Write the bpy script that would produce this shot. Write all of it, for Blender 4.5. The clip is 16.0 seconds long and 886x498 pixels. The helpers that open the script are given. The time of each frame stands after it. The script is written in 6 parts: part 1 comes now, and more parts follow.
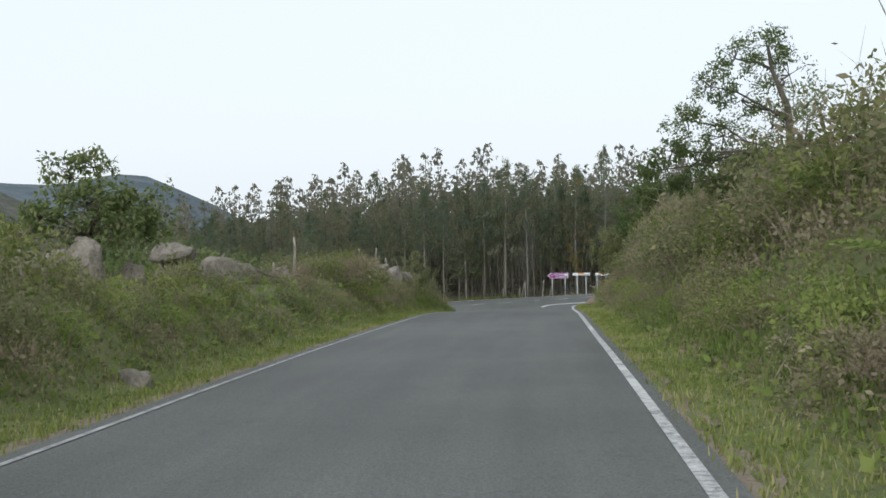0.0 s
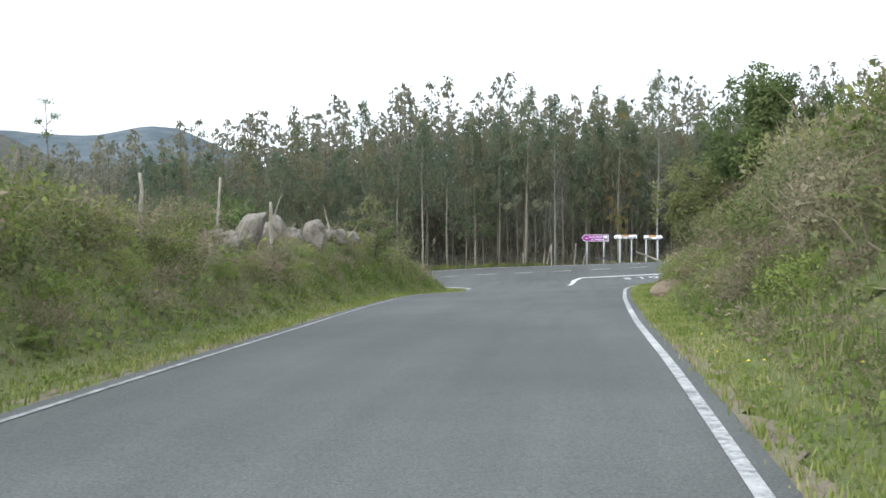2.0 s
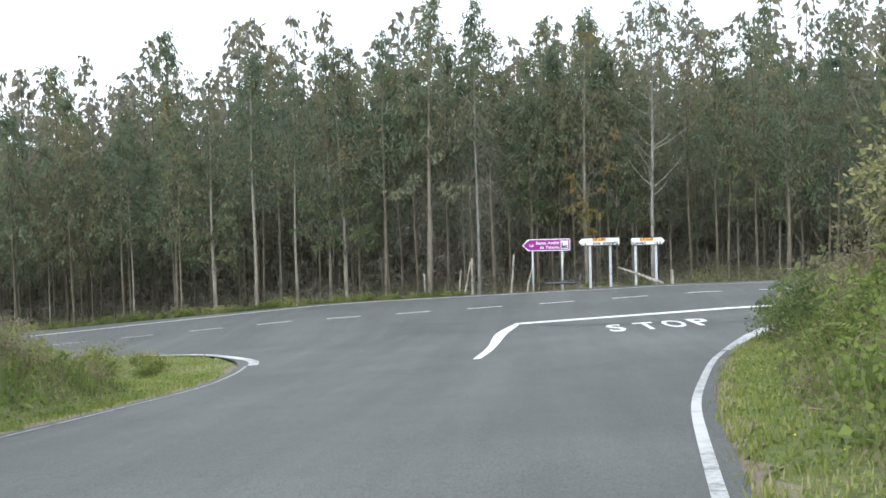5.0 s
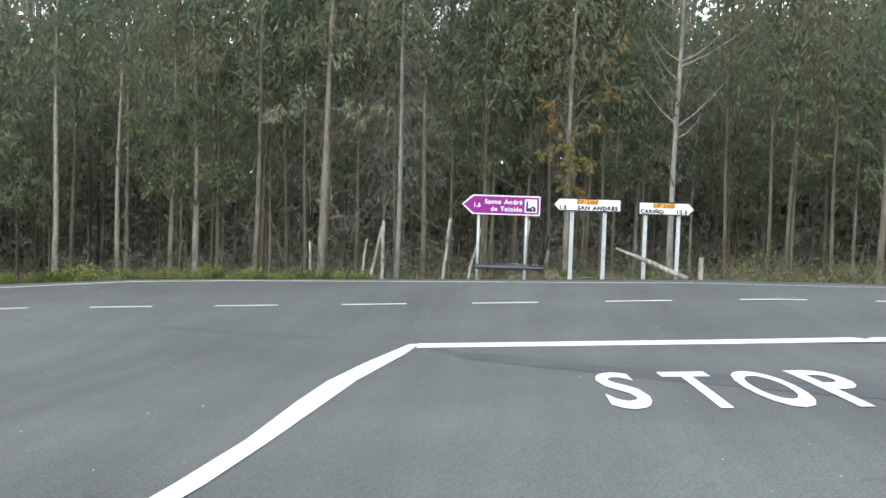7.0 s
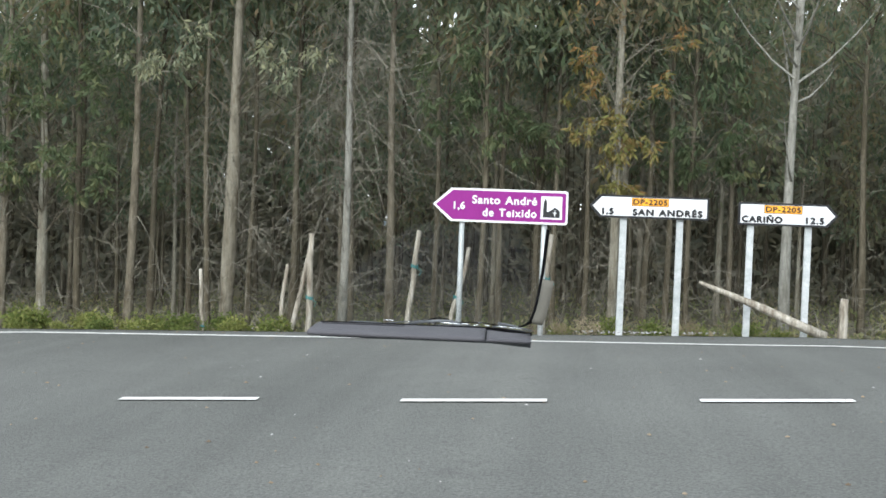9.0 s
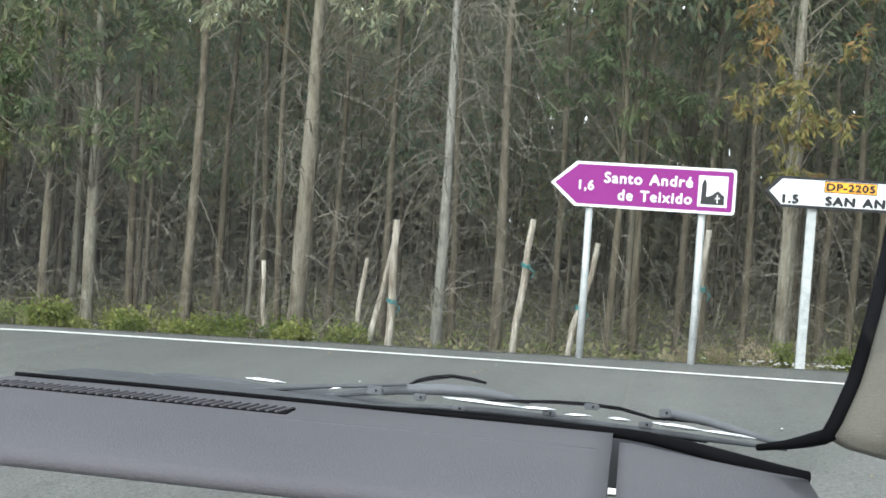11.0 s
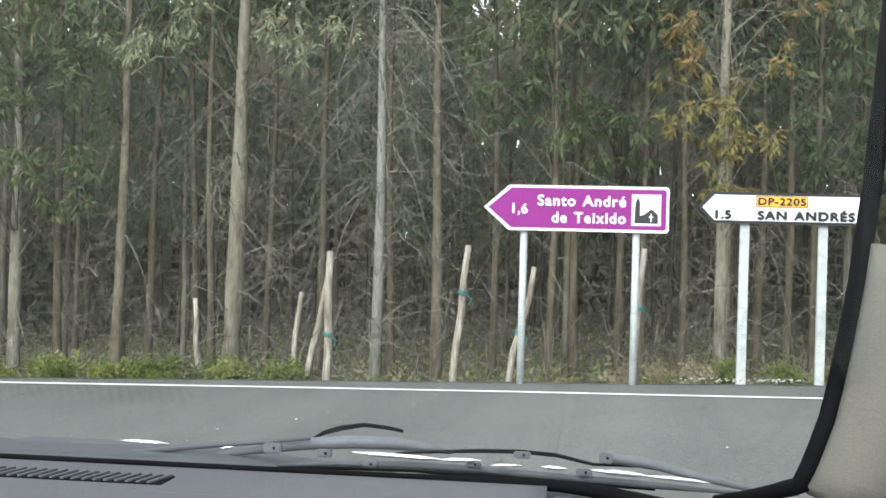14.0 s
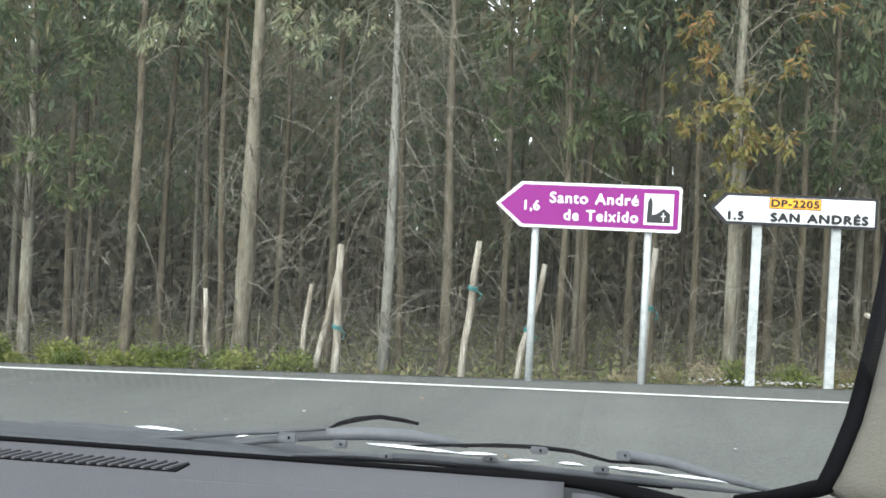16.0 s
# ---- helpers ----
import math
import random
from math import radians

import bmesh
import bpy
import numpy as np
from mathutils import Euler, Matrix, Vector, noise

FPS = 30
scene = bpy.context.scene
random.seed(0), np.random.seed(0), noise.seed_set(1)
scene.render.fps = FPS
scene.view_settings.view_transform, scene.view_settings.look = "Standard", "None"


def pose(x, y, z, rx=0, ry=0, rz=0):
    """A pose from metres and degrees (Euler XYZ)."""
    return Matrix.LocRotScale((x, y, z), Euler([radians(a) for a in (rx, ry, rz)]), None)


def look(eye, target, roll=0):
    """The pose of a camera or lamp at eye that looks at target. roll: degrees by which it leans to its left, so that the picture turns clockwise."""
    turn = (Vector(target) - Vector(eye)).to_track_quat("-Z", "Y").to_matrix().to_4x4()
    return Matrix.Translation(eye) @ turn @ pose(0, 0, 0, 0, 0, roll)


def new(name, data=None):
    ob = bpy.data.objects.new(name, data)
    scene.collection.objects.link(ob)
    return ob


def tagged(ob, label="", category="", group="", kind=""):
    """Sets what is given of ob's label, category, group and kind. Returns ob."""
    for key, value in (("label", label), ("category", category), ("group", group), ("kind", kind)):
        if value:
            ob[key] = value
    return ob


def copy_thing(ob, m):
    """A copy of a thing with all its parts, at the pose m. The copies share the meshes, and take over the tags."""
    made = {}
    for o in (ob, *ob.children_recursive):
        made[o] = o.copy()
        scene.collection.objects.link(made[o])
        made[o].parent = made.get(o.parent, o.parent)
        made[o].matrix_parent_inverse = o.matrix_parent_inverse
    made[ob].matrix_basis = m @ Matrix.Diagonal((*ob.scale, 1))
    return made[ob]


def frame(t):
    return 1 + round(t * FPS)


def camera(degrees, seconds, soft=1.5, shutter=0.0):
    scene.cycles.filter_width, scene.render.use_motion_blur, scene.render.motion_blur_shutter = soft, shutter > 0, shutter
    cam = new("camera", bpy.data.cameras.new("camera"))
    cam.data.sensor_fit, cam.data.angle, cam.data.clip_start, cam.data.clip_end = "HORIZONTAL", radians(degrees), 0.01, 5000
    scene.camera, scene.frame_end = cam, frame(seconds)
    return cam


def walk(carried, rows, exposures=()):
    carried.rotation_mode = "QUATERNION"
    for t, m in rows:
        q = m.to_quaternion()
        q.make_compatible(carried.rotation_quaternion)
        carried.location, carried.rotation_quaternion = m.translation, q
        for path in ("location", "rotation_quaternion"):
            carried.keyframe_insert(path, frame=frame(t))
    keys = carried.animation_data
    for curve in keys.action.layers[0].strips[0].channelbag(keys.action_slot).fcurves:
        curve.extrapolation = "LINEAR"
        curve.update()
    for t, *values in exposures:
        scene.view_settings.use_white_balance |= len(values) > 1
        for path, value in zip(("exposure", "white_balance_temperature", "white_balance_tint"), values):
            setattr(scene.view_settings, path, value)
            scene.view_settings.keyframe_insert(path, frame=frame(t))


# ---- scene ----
cam = camera(42.70, 16.0, soft=1.6)
PATH = [
    (0, (-1.529, -86.085, 5.767), (-1.685, -84.092, 5.720), -1.32),
    (0.5, (-1.448, -81.034, 5.563), (-1.627, -79.043, 5.502), 0.45),
    (1, (-1.382, -75.960, 5.351), (-1.566, -73.970, 5.294), -0.01),
    (1.5, (-1.314, -70.856, 5.124), (-1.537, -68.872, 5.005), -1.00),
    (2, (-1.229, -65.822, 4.878), (-1.445, -63.838, 4.758), -0.35),
    (2.5, (-1.173, -60.903, 4.631), (-1.380, -58.917, 4.522), -0.38),
    (3, (-1.185, -56.004, 4.403), (-1.365, -54.015, 4.301), -0.82),
    (5.5, (-0.050, -33.103, 2.844), (-0.189, -31.110, 2.755), -1.55),
    (6, (0.155, -29.293, 2.545), (0.049, -27.298, 2.449), -0.07),
    (6.5, (0.360, -25.906, 2.266), (0.242, -23.913, 2.134), 0.71),
    (7, (0.588, -22.853, 2.034), (0.473, -20.861, 1.910), 1.81),
    (7.5, (0.782, -20.104, 1.812), (0.691, -18.106, 1.810), 2.06),
    (8, (0.953, -17.565, 1.644), (0.833, -15.568, 1.624), 1.33),
    (8.5, (1.079, -15.245, 1.528), (0.941, -13.249, 1.520), 2.13),
    (9, (1.109, -13.245, 1.438), (0.906, -11.256, 1.374), 2.09),
    (9.5, (1.038, -11.685, 1.351), (0.765, -9.703, 1.323), 1.38),
    (10, (0.974, -10.597, 1.238), (0.583, -8.636, 1.195), 2.69),
    (12.5, (0.8742, -9.7840, 1.1896), (0.4267, -7.8360, 1.1179), 4.09),
    (13, (0.8895, -9.7817, 1.1927), (0.4943, -7.8216, 1.1516), 2.53),
    (13.5, (0.9029, -9.7965, 1.1976), (0.5818, -7.8225, 1.1819), 1.46),
    (14, (0.9044, -9.7994, 1.1977), (0.5740, -7.8269, 1.1908), 1.52),
    (14.5, (0.8998, -9.7995, 1.1964), (0.5680, -7.8272, 1.1988), 2.21),
    (15, (0.8966, -9.7955, 1.1949), (0.5527, -7.8253, 1.1859), 2.52),
    (15.5, (0.8927, -9.7918, 1.1941), (0.5457, -7.8222, 1.1754), 2.82),
    (16, (0.8936, -9.7936, 1.1942), (0.5463, -7.8240, 1.1786), 2.73),
]
walk(cam, [(t, look(eye, target, roll)) for t, eye, target, roll in PATH],
     [(0, -0.2, 5950, 6), (0.5, 0.08, 5830, 6), (1, 0.47, 5800, 6), (1.5, 0.54, 5800, 6), (3, 0.45, 5780, 6), (5.5, 0.62, 5800, 7), (7, 0.62, 5840, 6), (8, 0.66, 5900, 6), (9, 0.76, 6000, 5), (10, 0.9, 6050, 4), (12.5, 1.16, 6030, 4), (14, 1.13, 6080, 4), (16, 1.13, 6080, 4)])

# ---- world and light: an overcast, bright day ----
world = bpy.data.worlds.new("world")
scene.world = world
world.use_nodes = True
wn, wl = world.node_tree.nodes, world.node_tree.links
wn.clear()
sky = wn.new("ShaderNodeTexSky")
sky.sky_type, sky.sun_disc = "NISHITA", False
sky.sun_elevation, sky.sun_rotation = radians(31), radians(196)
sky.air_density, sky.dust_density = 1.0, 4.0
cloud = wn.new("ShaderNodeMixRGB")
cloud.inputs[0].default_value = 0.75
cloud.inputs[2].default_value = (12.3, 12.2, 12.2, 1)
wl.new(sky.outputs[0], cloud.inputs[1])
back = wn.new("ShaderNodeBackground")
back.inputs[1].default_value = 0.11
wl.new(cloud.outputs[0], back.inputs[0])
wout = wn.new("ShaderNodeOutputWorld")
wl.new(back.outputs[0], wout.inputs[0])
sun = new("sun", bpy.data.lights.new("sun", "SUN"))
sun.data.energy, sun.data.angle, sun.data.color = 2.2, radians(50), (1.0, 0.98, 0.96)
sun.matrix_world = look((0, 0, 30), (14, 48, 0))


# ---- materials ----
def material(name, build, rough=0.7, metal=0.0, bump=0.0, bump_scale=60.0, spec=0.3):
    """build(nodes, links) returns a colour socket or an rgb tuple."""
    mat = bpy.data.materials.new(name)
    mat.use_nodes = True
    n, l = mat.node_tree.nodes, mat.node_tree.links
    b = n["Principled BSDF"]
    col = build(n, l) if callable(build) else build
    if isinstance(col, tuple):
        b.inputs["Base Color"].default_value = (*col, 1)
    else:
        l.new(col, b.inputs["Base Color"])
    b.inputs["Roughness"].default_value = rough
    b.inputs["Metallic"].default_value = metal
    b.inputs["Specular IOR Level"].default_value = spec
    if bump:
        tc = n.new("ShaderNodeTexCoord")
        nz = n.new("ShaderNodeTexNoise")
        nz.inputs["Scale"].default_value, nz.inputs["Detail"].default_value = bump_scale, 6
        l.new(tc.outputs["Object"], nz.inputs["Vector"])
        bp = n.new("ShaderNodeBump")
        bp.inputs["Strength"].default_value, bp.inputs["Distance"].default_value = bump, 0.02
        l.new(nz.outputs["Fac"], bp.inputs["Height"])
        l.new(bp.outputs[0], b.inputs["Normal"])
    return mat


def ramp(n, l, fac, stops):
    r = n.new("ShaderNodeValToRGB")
    while len(r.color_ramp.elements) < len(stops):
        r.color_ramp.elements.new(0.5)
    for e, (p, c) in zip(r.color_ramp.elements, stops):
        e.position, e.color = p, (*c, 1)
    l.new(fac, r.inputs[0])
    return r.outputs[0]


def noise_fac(n, l, scale, detail=5, rough=0.6, stretch=(1, 1, 1), coord="Object"):
    tc = n.new("ShaderNodeTexCoord")
    mp = n.new("ShaderNodeMapping")
    mp.inputs["Scale"].default_value = stretch
    l.new(tc.outputs[coord], mp.inputs[0])
    nz = n.new("ShaderNodeTexNoise")
    nz.inputs["Scale"].default_value, nz.inputs["Detail"].default_value, nz.inputs["Roughness"].default_value = scale, detail, rough
    l.new(mp.outputs[0], nz.inputs["Vector"])
    return nz.outputs["Fac"]


def mix(n, l, fac, a, b, kind="MIX"):
    m = n.new("ShaderNodeMixRGB")
    m.blend_type = kind
    if isinstance(fac, float):
        m.inputs[0].default_value = fac
    else:
        l.new(fac, m.inputs[0])
    for k, v in ((1, a), (2, b)):
        if isinstance(v, tuple):
            m.inputs[k].default_value = (*v, 1)
        else:
            l.new(v, m.inputs[k])
    return m.outputs[0]


def two_scale(stops, big, small, amount=0.35, stretch=(1, 1, 1)):
    def build(n, l):
        base = ramp(n, l, noise_fac(n, l, big, 6, 0.65, stretch), stops)
        fine = ramp(n, l, noise_fac(n, l, small, 3, 0.7, stretch), [(0.25, (0.45, 0.45, 0.45)), (0.75, (1.3, 1.3, 1.3))])
        return mix(n, l, amount, base, fine, "MULTIPLY")
    return build


def leafy(name, stops, trans=0.42, rough=0.75, spec=0.12):
    """Leaves: colour varies leaf by leaf and plant by plant, light shows through."""
    mat = bpy.data.materials.new(name)
    mat.use_nodes = True
    n, l = mat.node_tree.nodes, mat.node_tree.links
    b = n["Principled BSDF"]
    geo = n.new("ShaderNodeNewGeometry")
    info = n.new("ShaderNodeObjectInfo")
    nz = n.new("ShaderNodeTexNoise")
    nz.inputs["Scale"].default_value, nz.inputs["Detail"].default_value = 0.75, 3
    l.new(geo.outputs["Position"], nz.inputs["Vector"])
    total = None
    for sock, weight, shift in ((geo.outputs["Random Per Island"], 0.5, -0.42), (info.outputs["Random"], 0.26, 0.0), (nz.outputs["Fac"], 1.35, 0.0)):
        add = n.new("ShaderNodeMath")
        add.operation = "MULTIPLY_ADD"
        l.new(sock, add.inputs[0])
        add.inputs[1].default_value, add.inputs[2].default_value = weight, shift
        if total:
            l.new(total, add.inputs[2])
        total = add.outputs[0]
    col = ramp(n, l, total, stops)
    l.new(col, b.inputs["Base Color"])
    b.inputs["Roughness"].default_value = rough
    b.inputs["Specular IOR Level"].default_value = spec
    tr = n.new("ShaderNodeBsdfTranslucent")
    l.new(col, tr.inputs[0])
    ms = n.new("ShaderNodeMixShader")
    ms.inputs[0].default_value = trans
    l.new(b.outputs[0], ms.inputs[1])
    l.new(tr.outputs[0], ms.inputs[2])
    l.new(ms.outputs[0], n["Material Output"].inputs[0])
    return mat


def asphalt_colour(n, l):
    base = ramp(n, l, noise_fac(n, l, 0.22, 5, 0.6), [(0.3, (0.092, 0.0945, 0.0895)), (0.7, (0.131, 0.1335, 0.1265))])
    stone = ramp(n, l, noise_fac(n, l, 55, 3, 0.8), [(0.3, (0.5, 0.5, 0.5)), (0.5, (1, 1, 1)), (0.72, (1.5, 1.5, 1.48))])
    streak = ramp(n, l, noise_fac(n, l, 1.1, 4, 0.6, (1.6, 0.07, 1)), [(0.3, (0.86, 0.86, 0.86)), (0.55, (1, 1, 1)), (0.75, (1.12, 1.12, 1.11))])
    stain = ramp(n, l, noise_fac(n, l, 2.6, 6, 0.75), [(0.28, (0.72, 0.72, 0.73)), (0.4, (1, 1, 1)), (0.7, (1.0, 1.0, 1.0)), (0.82, (1.12, 1.11, 1.09))])
    return mix(n, l, 0.8, mix(n, l, 1.0, mix(n, l, 0.9, base, stone, "MULTIPLY"), streak, "MULTIPLY"), stain, "MULTIPLY")


M_ASPHALT = material("asphalt", asphalt_colour, 0.85, bump=0.5, bump_scale=70, spec=0.25)
M_PATCH = material("darker_asphalt", two_scale([(0.3, (0.068, 0.07, 0.073)), (0.7, (0.098, 0.1, 0.102))], 1.5, 60), 0.85, bump=0.4, bump_scale=80)


def worn_paint(n, l):
    """Road paint: whole in places, rubbed down to the stones in others."""
    fresh = ramp(n, l, noise_fac(n, l, 9, 6, 0.75), [(0.27, (0.16, 0.16, 0.16)), (0.36, (0.5, 0.5, 0.48)), (1.0, (0.66, 0.66, 0.63))])
    tired = ramp(n, l, noise_fac(n, l, 11, 7, 0.8), [(0.38, (0.15, 0.15, 0.15)), (0.5, (0.38, 0.38, 0.37)), (0.66, (0.62, 0.62, 0.60))])
    where = ramp(n, l, noise_fac(n, l, 0.55, 3, 0.6), [(0.52, (0, 0, 0)), (0.62, (1, 1, 1))])
    return mix(n, l, 0.35, mix(n, l, where, tired, fresh), ramp(n, l, noise_fac(n, l, 60, 3, 0.7), [(0.3, (0.55, 0.55, 0.55)), (0.6, (1, 1, 1))]), "MULTIPLY")


def crisp_paint(n, l):
    wear = ramp(n, l, noise_fac(n, l, 7, 6, 0.75), [(0.29, (0.2, 0.2, 0.2)), (0.36, (0.56, 0.56, 0.54)), (0.55, (0.70, 0.70, 0.675)), (0.8, (0.78, 0.78, 0.75))])
    return mix(n, l, 0.3, wear, ramp(n, l, noise_fac(n, l, 45, 3, 0.7), [(0.3, (0.6, 0.6, 0.6)), (0.6, (1, 1, 1))]), "MULTIPLY")


def faded_paint(n, l):
    return ramp(n, l, noise_fac(n, l, 5, 7, 0.8), [(0.36, (0.12, 0.12, 0.12)), (0.52, (0.30, 0.30, 0.29)), (0.72, (0.46, 0.46, 0.44))])


M_PAINT = material("road_paint", crisp_paint, 0.7)
M_LINE = material("patchy_road_paint", worn_paint, 0.75)
M_FADED = material("worn_road_paint", faded_paint, 0.75)
M_SOIL = material("grassy_ground", two_scale([(0.28, (0.075, 0.078, 0.038)), (0.42, (0.115, 0.135, 0.045)), (0.58, (0.15, 0.165, 0.062)), (0.75, (0.18, 0.16, 0.10))], 2.2, 34, 0.65), 0.95, bump=1.0, bump_scale=25)
M_LITTER = material("forest_floor", two_scale([(0.3, (0.06, 0.056, 0.038)), (0.55, (0.10, 0.09, 0.06)), (0.75, (0.065, 0.085, 0.035))], 1.0, 26, 0.5), 0.95, bump=0.8, bump_scale=22)
# the far mountain's base colour has the blue-grey of air haze mixed in
M_HILL = material("haze_tinted_hill", two_scale([(0.3, (0.085, 0.105, 0.12)), (0.5, (0.115, 0.137, 0.15)), (0.7, (0.165, 0.18, 0.19))], 0.02, 0.2, 0.3), 1.0, spec=0.0)
M_HILL_NEAR = material("wooded_hill", two_scale([(0.3, (0.07, 0.078, 0.068)), (0.5, (0.105, 0.108, 0.092)), (0.7, (0.145, 0.14, 0.12))], 0.05, 0.4, 0.5), 1.0, spec=0.0)


def bark_colour(n, l):
    """Peeling bark, greyer or browner from tree to tree."""
    pale = two_scale([(0.28, (0.10, 0.088, 0.066)), (0.42, (0.17, 0.155, 0.118)), (0.58, (0.27, 0.26, 0.215)), (0.72, (0.135, 0.11, 0.078))], 11, 50, 0.75, (1, 1, 0.14))(n, l)
    brown = two_scale([(0.3, (0.075, 0.064, 0.047)), (0.5, (0.135, 0.118, 0.087)), (0.7, (0.195, 0.178, 0.14))], 13, 60, 0.75, (1, 1, 0.14))(n, l)
    info = n.new("ShaderNodeObjectInfo")
    bark = mix(n, l, ramp(n, l, info.outputs["Random"], [(0.3, (0, 0, 0)), (0.75, (1, 1, 1))]), pale, brown)
    return mix(n, l, 0.8, bark, ramp(n, l, noise_fac(n, l, 4.5, 5, 0.7, (1, 1, 0.45)), [(0.36, (0.55, 0.52, 0.47)), (0.46, (1, 1, 1)), (0.6, (1.05, 1.05, 1.05)), (0.7, (1.35, 1.36, 1.36))]), "MULTIPLY")


M_BARK = material("eucalyptus_bark", bark_colour, 0.95, bump=1.0, bump_scale=22, spec=0.15)
# brown bark, darkened further to stand for the gloom inside the wood
M_BARK_DIM_BROWN = material("dimmed_brown_eucalyptus_bark", two_scale([(0.28, (0.05, 0.043, 0.03)), (0.45, (0.088, 0.076, 0.053)), (0.6, (0.128, 0.115, 0.085)), (0.75, (0.075, 0.062, 0.043))], 11, 50, 0.75, (1, 1, 0.14)), 0.95, bump=1.0, bump_scale=22, spec=0.12)
M_BARK_PALE = material("pale_eucalyptus_bark", two_scale([(0.28, (0.12, 0.115, 0.095)), (0.45, (0.18, 0.176, 0.152)), (0.6, (0.25, 0.246, 0.22)), (0.75, (0.15, 0.143, 0.12))], 9, 50, 0.6, (1, 1, 0.2)), 0.95, bump=1.0, bump_scale=22, spec=0.15)
M_BARK_DARK = material("dark_bark", two_scale([(0.3, (0.06, 0.05, 0.04)), (0.7, (0.13, 0.115, 0.09))], 4, 25, 0.5, (1, 1, 0.3)), 0.9, bump=0.6, bump_scale=20)
M_TWIG = material("dead_twigs", two_scale([(0.3, (0.105, 0.096, 0.076)), (0.7, (0.205, 0.19, 0.155))], 3, 25), 0.9)
M_EUC = leafy("eucalyptus_leaves", [(0.0, (0.072, 0.10, 0.076)), (0.3, (0.106, 0.14, 0.096)), (0.55, (0.14, 0.170, 0.11)), (0.75, (0.174, 0.192, 0.114)), (0.9, (0.208, 0.196, 0.112)), (1.0, (0.228, 0.18, 0.11))], 0.55)
M_EUC_YOUNG = leafy("young_eucalyptus_leaves", [(0.0, (0.045, 0.068, 0.039)), (0.4, (0.079, 0.108, 0.057)), (0.75, (0.125, 0.150, 0.077)), (1.0, (0.196, 0.196, 0.098))])
# eucalyptus leaves again, their colour paled to stand for haze in the wood's depth
M_EUC_HAZED = leafy("hazed_eucalyptus_leaves", [(0.0, (0.12, 0.132, 0.108)), (0.35, (0.158, 0.168, 0.132)), (0.7, (0.198, 0.196, 0.145)), (1.0, (0.235, 0.215, 0.15))], 0.55)
M_EUC_PALE = leafy("pale_eucalyptus_leaves", [(0.0, (0.12, 0.145, 0.10)), (0.4, (0.18, 0.205, 0.14)), (0.75, (0.245, 0.26, 0.17)), (1.0, (0.30, 0.29, 0.17))])
M_EDGE = leafy("edge_bramble_leaves", [(0.0, (0.05, 0.072, 0.022)), (0.4, (0.10, 0.132, 0.038)), (0.75, (0.175, 0.20, 0.06)), (1.0, (0.28, 0.285, 0.10))])
M_EUC_RED = leafy("orange_eucalyptus_leaves", [(0.0, (0.115, 0.128, 0.05)), (0.4, (0.18, 0.185, 0.065)), (0.65, (0.22, 0.19, 0.07)), (0.85, (0.26, 0.18, 0.075)), (1.0, (0.31, 0.17, 0.075))])
M_OAK = leafy("oak_leaves", [(0.0, (0.055, 0.078, 0.03)), (0.5, (0.095, 0.13, 0.048)), (0.85, (0.155, 0.19, 0.07)), (1.0, (0.2, 0.21, 0.1))])
M_BRAMBLE = leafy("bramble_leaves", [(0.0, (0.065, 0.085, 0.04)), (0.3, (0.11, 0.135, 0.06)), (0.6, (0.165, 0.182, 0.083)), (0.8, (0.225, 0.215, 0.118)), (1.0, (0.29, 0.25, 0.16))])
M_OLIVE = leafy("olive_willow_leaves", [(0.0, (0.11, 0.12, 0.05)), (0.4, (0.17, 0.185, 0.075)), (0.75, (0.235, 0.24, 0.10)), (1.0, (0.31, 0.28, 0.14))])
M_DRY = leafy("dry_bracken", [(0.0, (0.12, 0.10, 0.068)), (0.4, (0.19, 0.155, 0.105)), (0.75, (0.265, 0.22, 0.152)), (1.0, (0.34, 0.295, 0.21))], 0.3)
M_TALL_GRASS = leafy("tall_grass_blades", [(0.0, (0.085, 0.125, 0.03)), (0.5, (0.14, 0.19, 0.05)), (0.85, (0.21, 0.25, 0.08)), (1.0, (0.34, 0.32, 0.17))])
M_GORSE = leafy("gorse_and_heather", [(0.0, (0.09, 0.09, 0.052)), (0.4, (0.16, 0.148, 0.086)), (0.7, (0.23, 0.198, 0.127)), (1.0, (0.31, 0.26, 0.185))])
M_FERN = leafy("fern_fronds", [(0.0, (0.10, 0.145, 0.035)), (0.5, (0.175, 0.232, 0.058)), (1.0, (0.27, 0.305, 0.095))])
M_GRASS = leafy("roadside_grass", [(0.0, (0.105, 0.14, 0.032)), (0.4, (0.165, 0.205, 0.048)), (0.75, (0.24, 0.27, 0.078)), (1.0, (0.36, 0.335, 0.165))])
M_SHOULDER = material("gravel_shoulder", two_scale([(0.3, (0.10, 0.098, 0.088)), (0.5, (0.16, 0.155, 0.14)), (0.7, (0.15, 0.145, 0.10))], 3, 45, 0.6), 0.95, bump=1.0, bump_scale=55)
M_EARTH = material("bare_verge_earth", two_scale([(0.3, (0.14, 0.11, 0.08)), (0.5, (0.22, 0.18, 0.135)), (0.7, (0.20, 0.20, 0.10))], 2.5, 40, 0.5), 0.95, bump=0.9, bump_scale=40)
M_FLOWER = material("yellow_petals", (0.75, 0.6, 0.03), 0.6)
M_ROCK = material("lichen_granite", two_scale([(0.25, (0.075, 0.064, 0.05)), (0.42, (0.155, 0.138, 0.112)), (0.6, (0.235, 0.212, 0.178)), (0.75, (0.15, 0.135, 0.10))], 3.2, 26, 0.55), 0.95, bump=0.9, bump_scale=11)
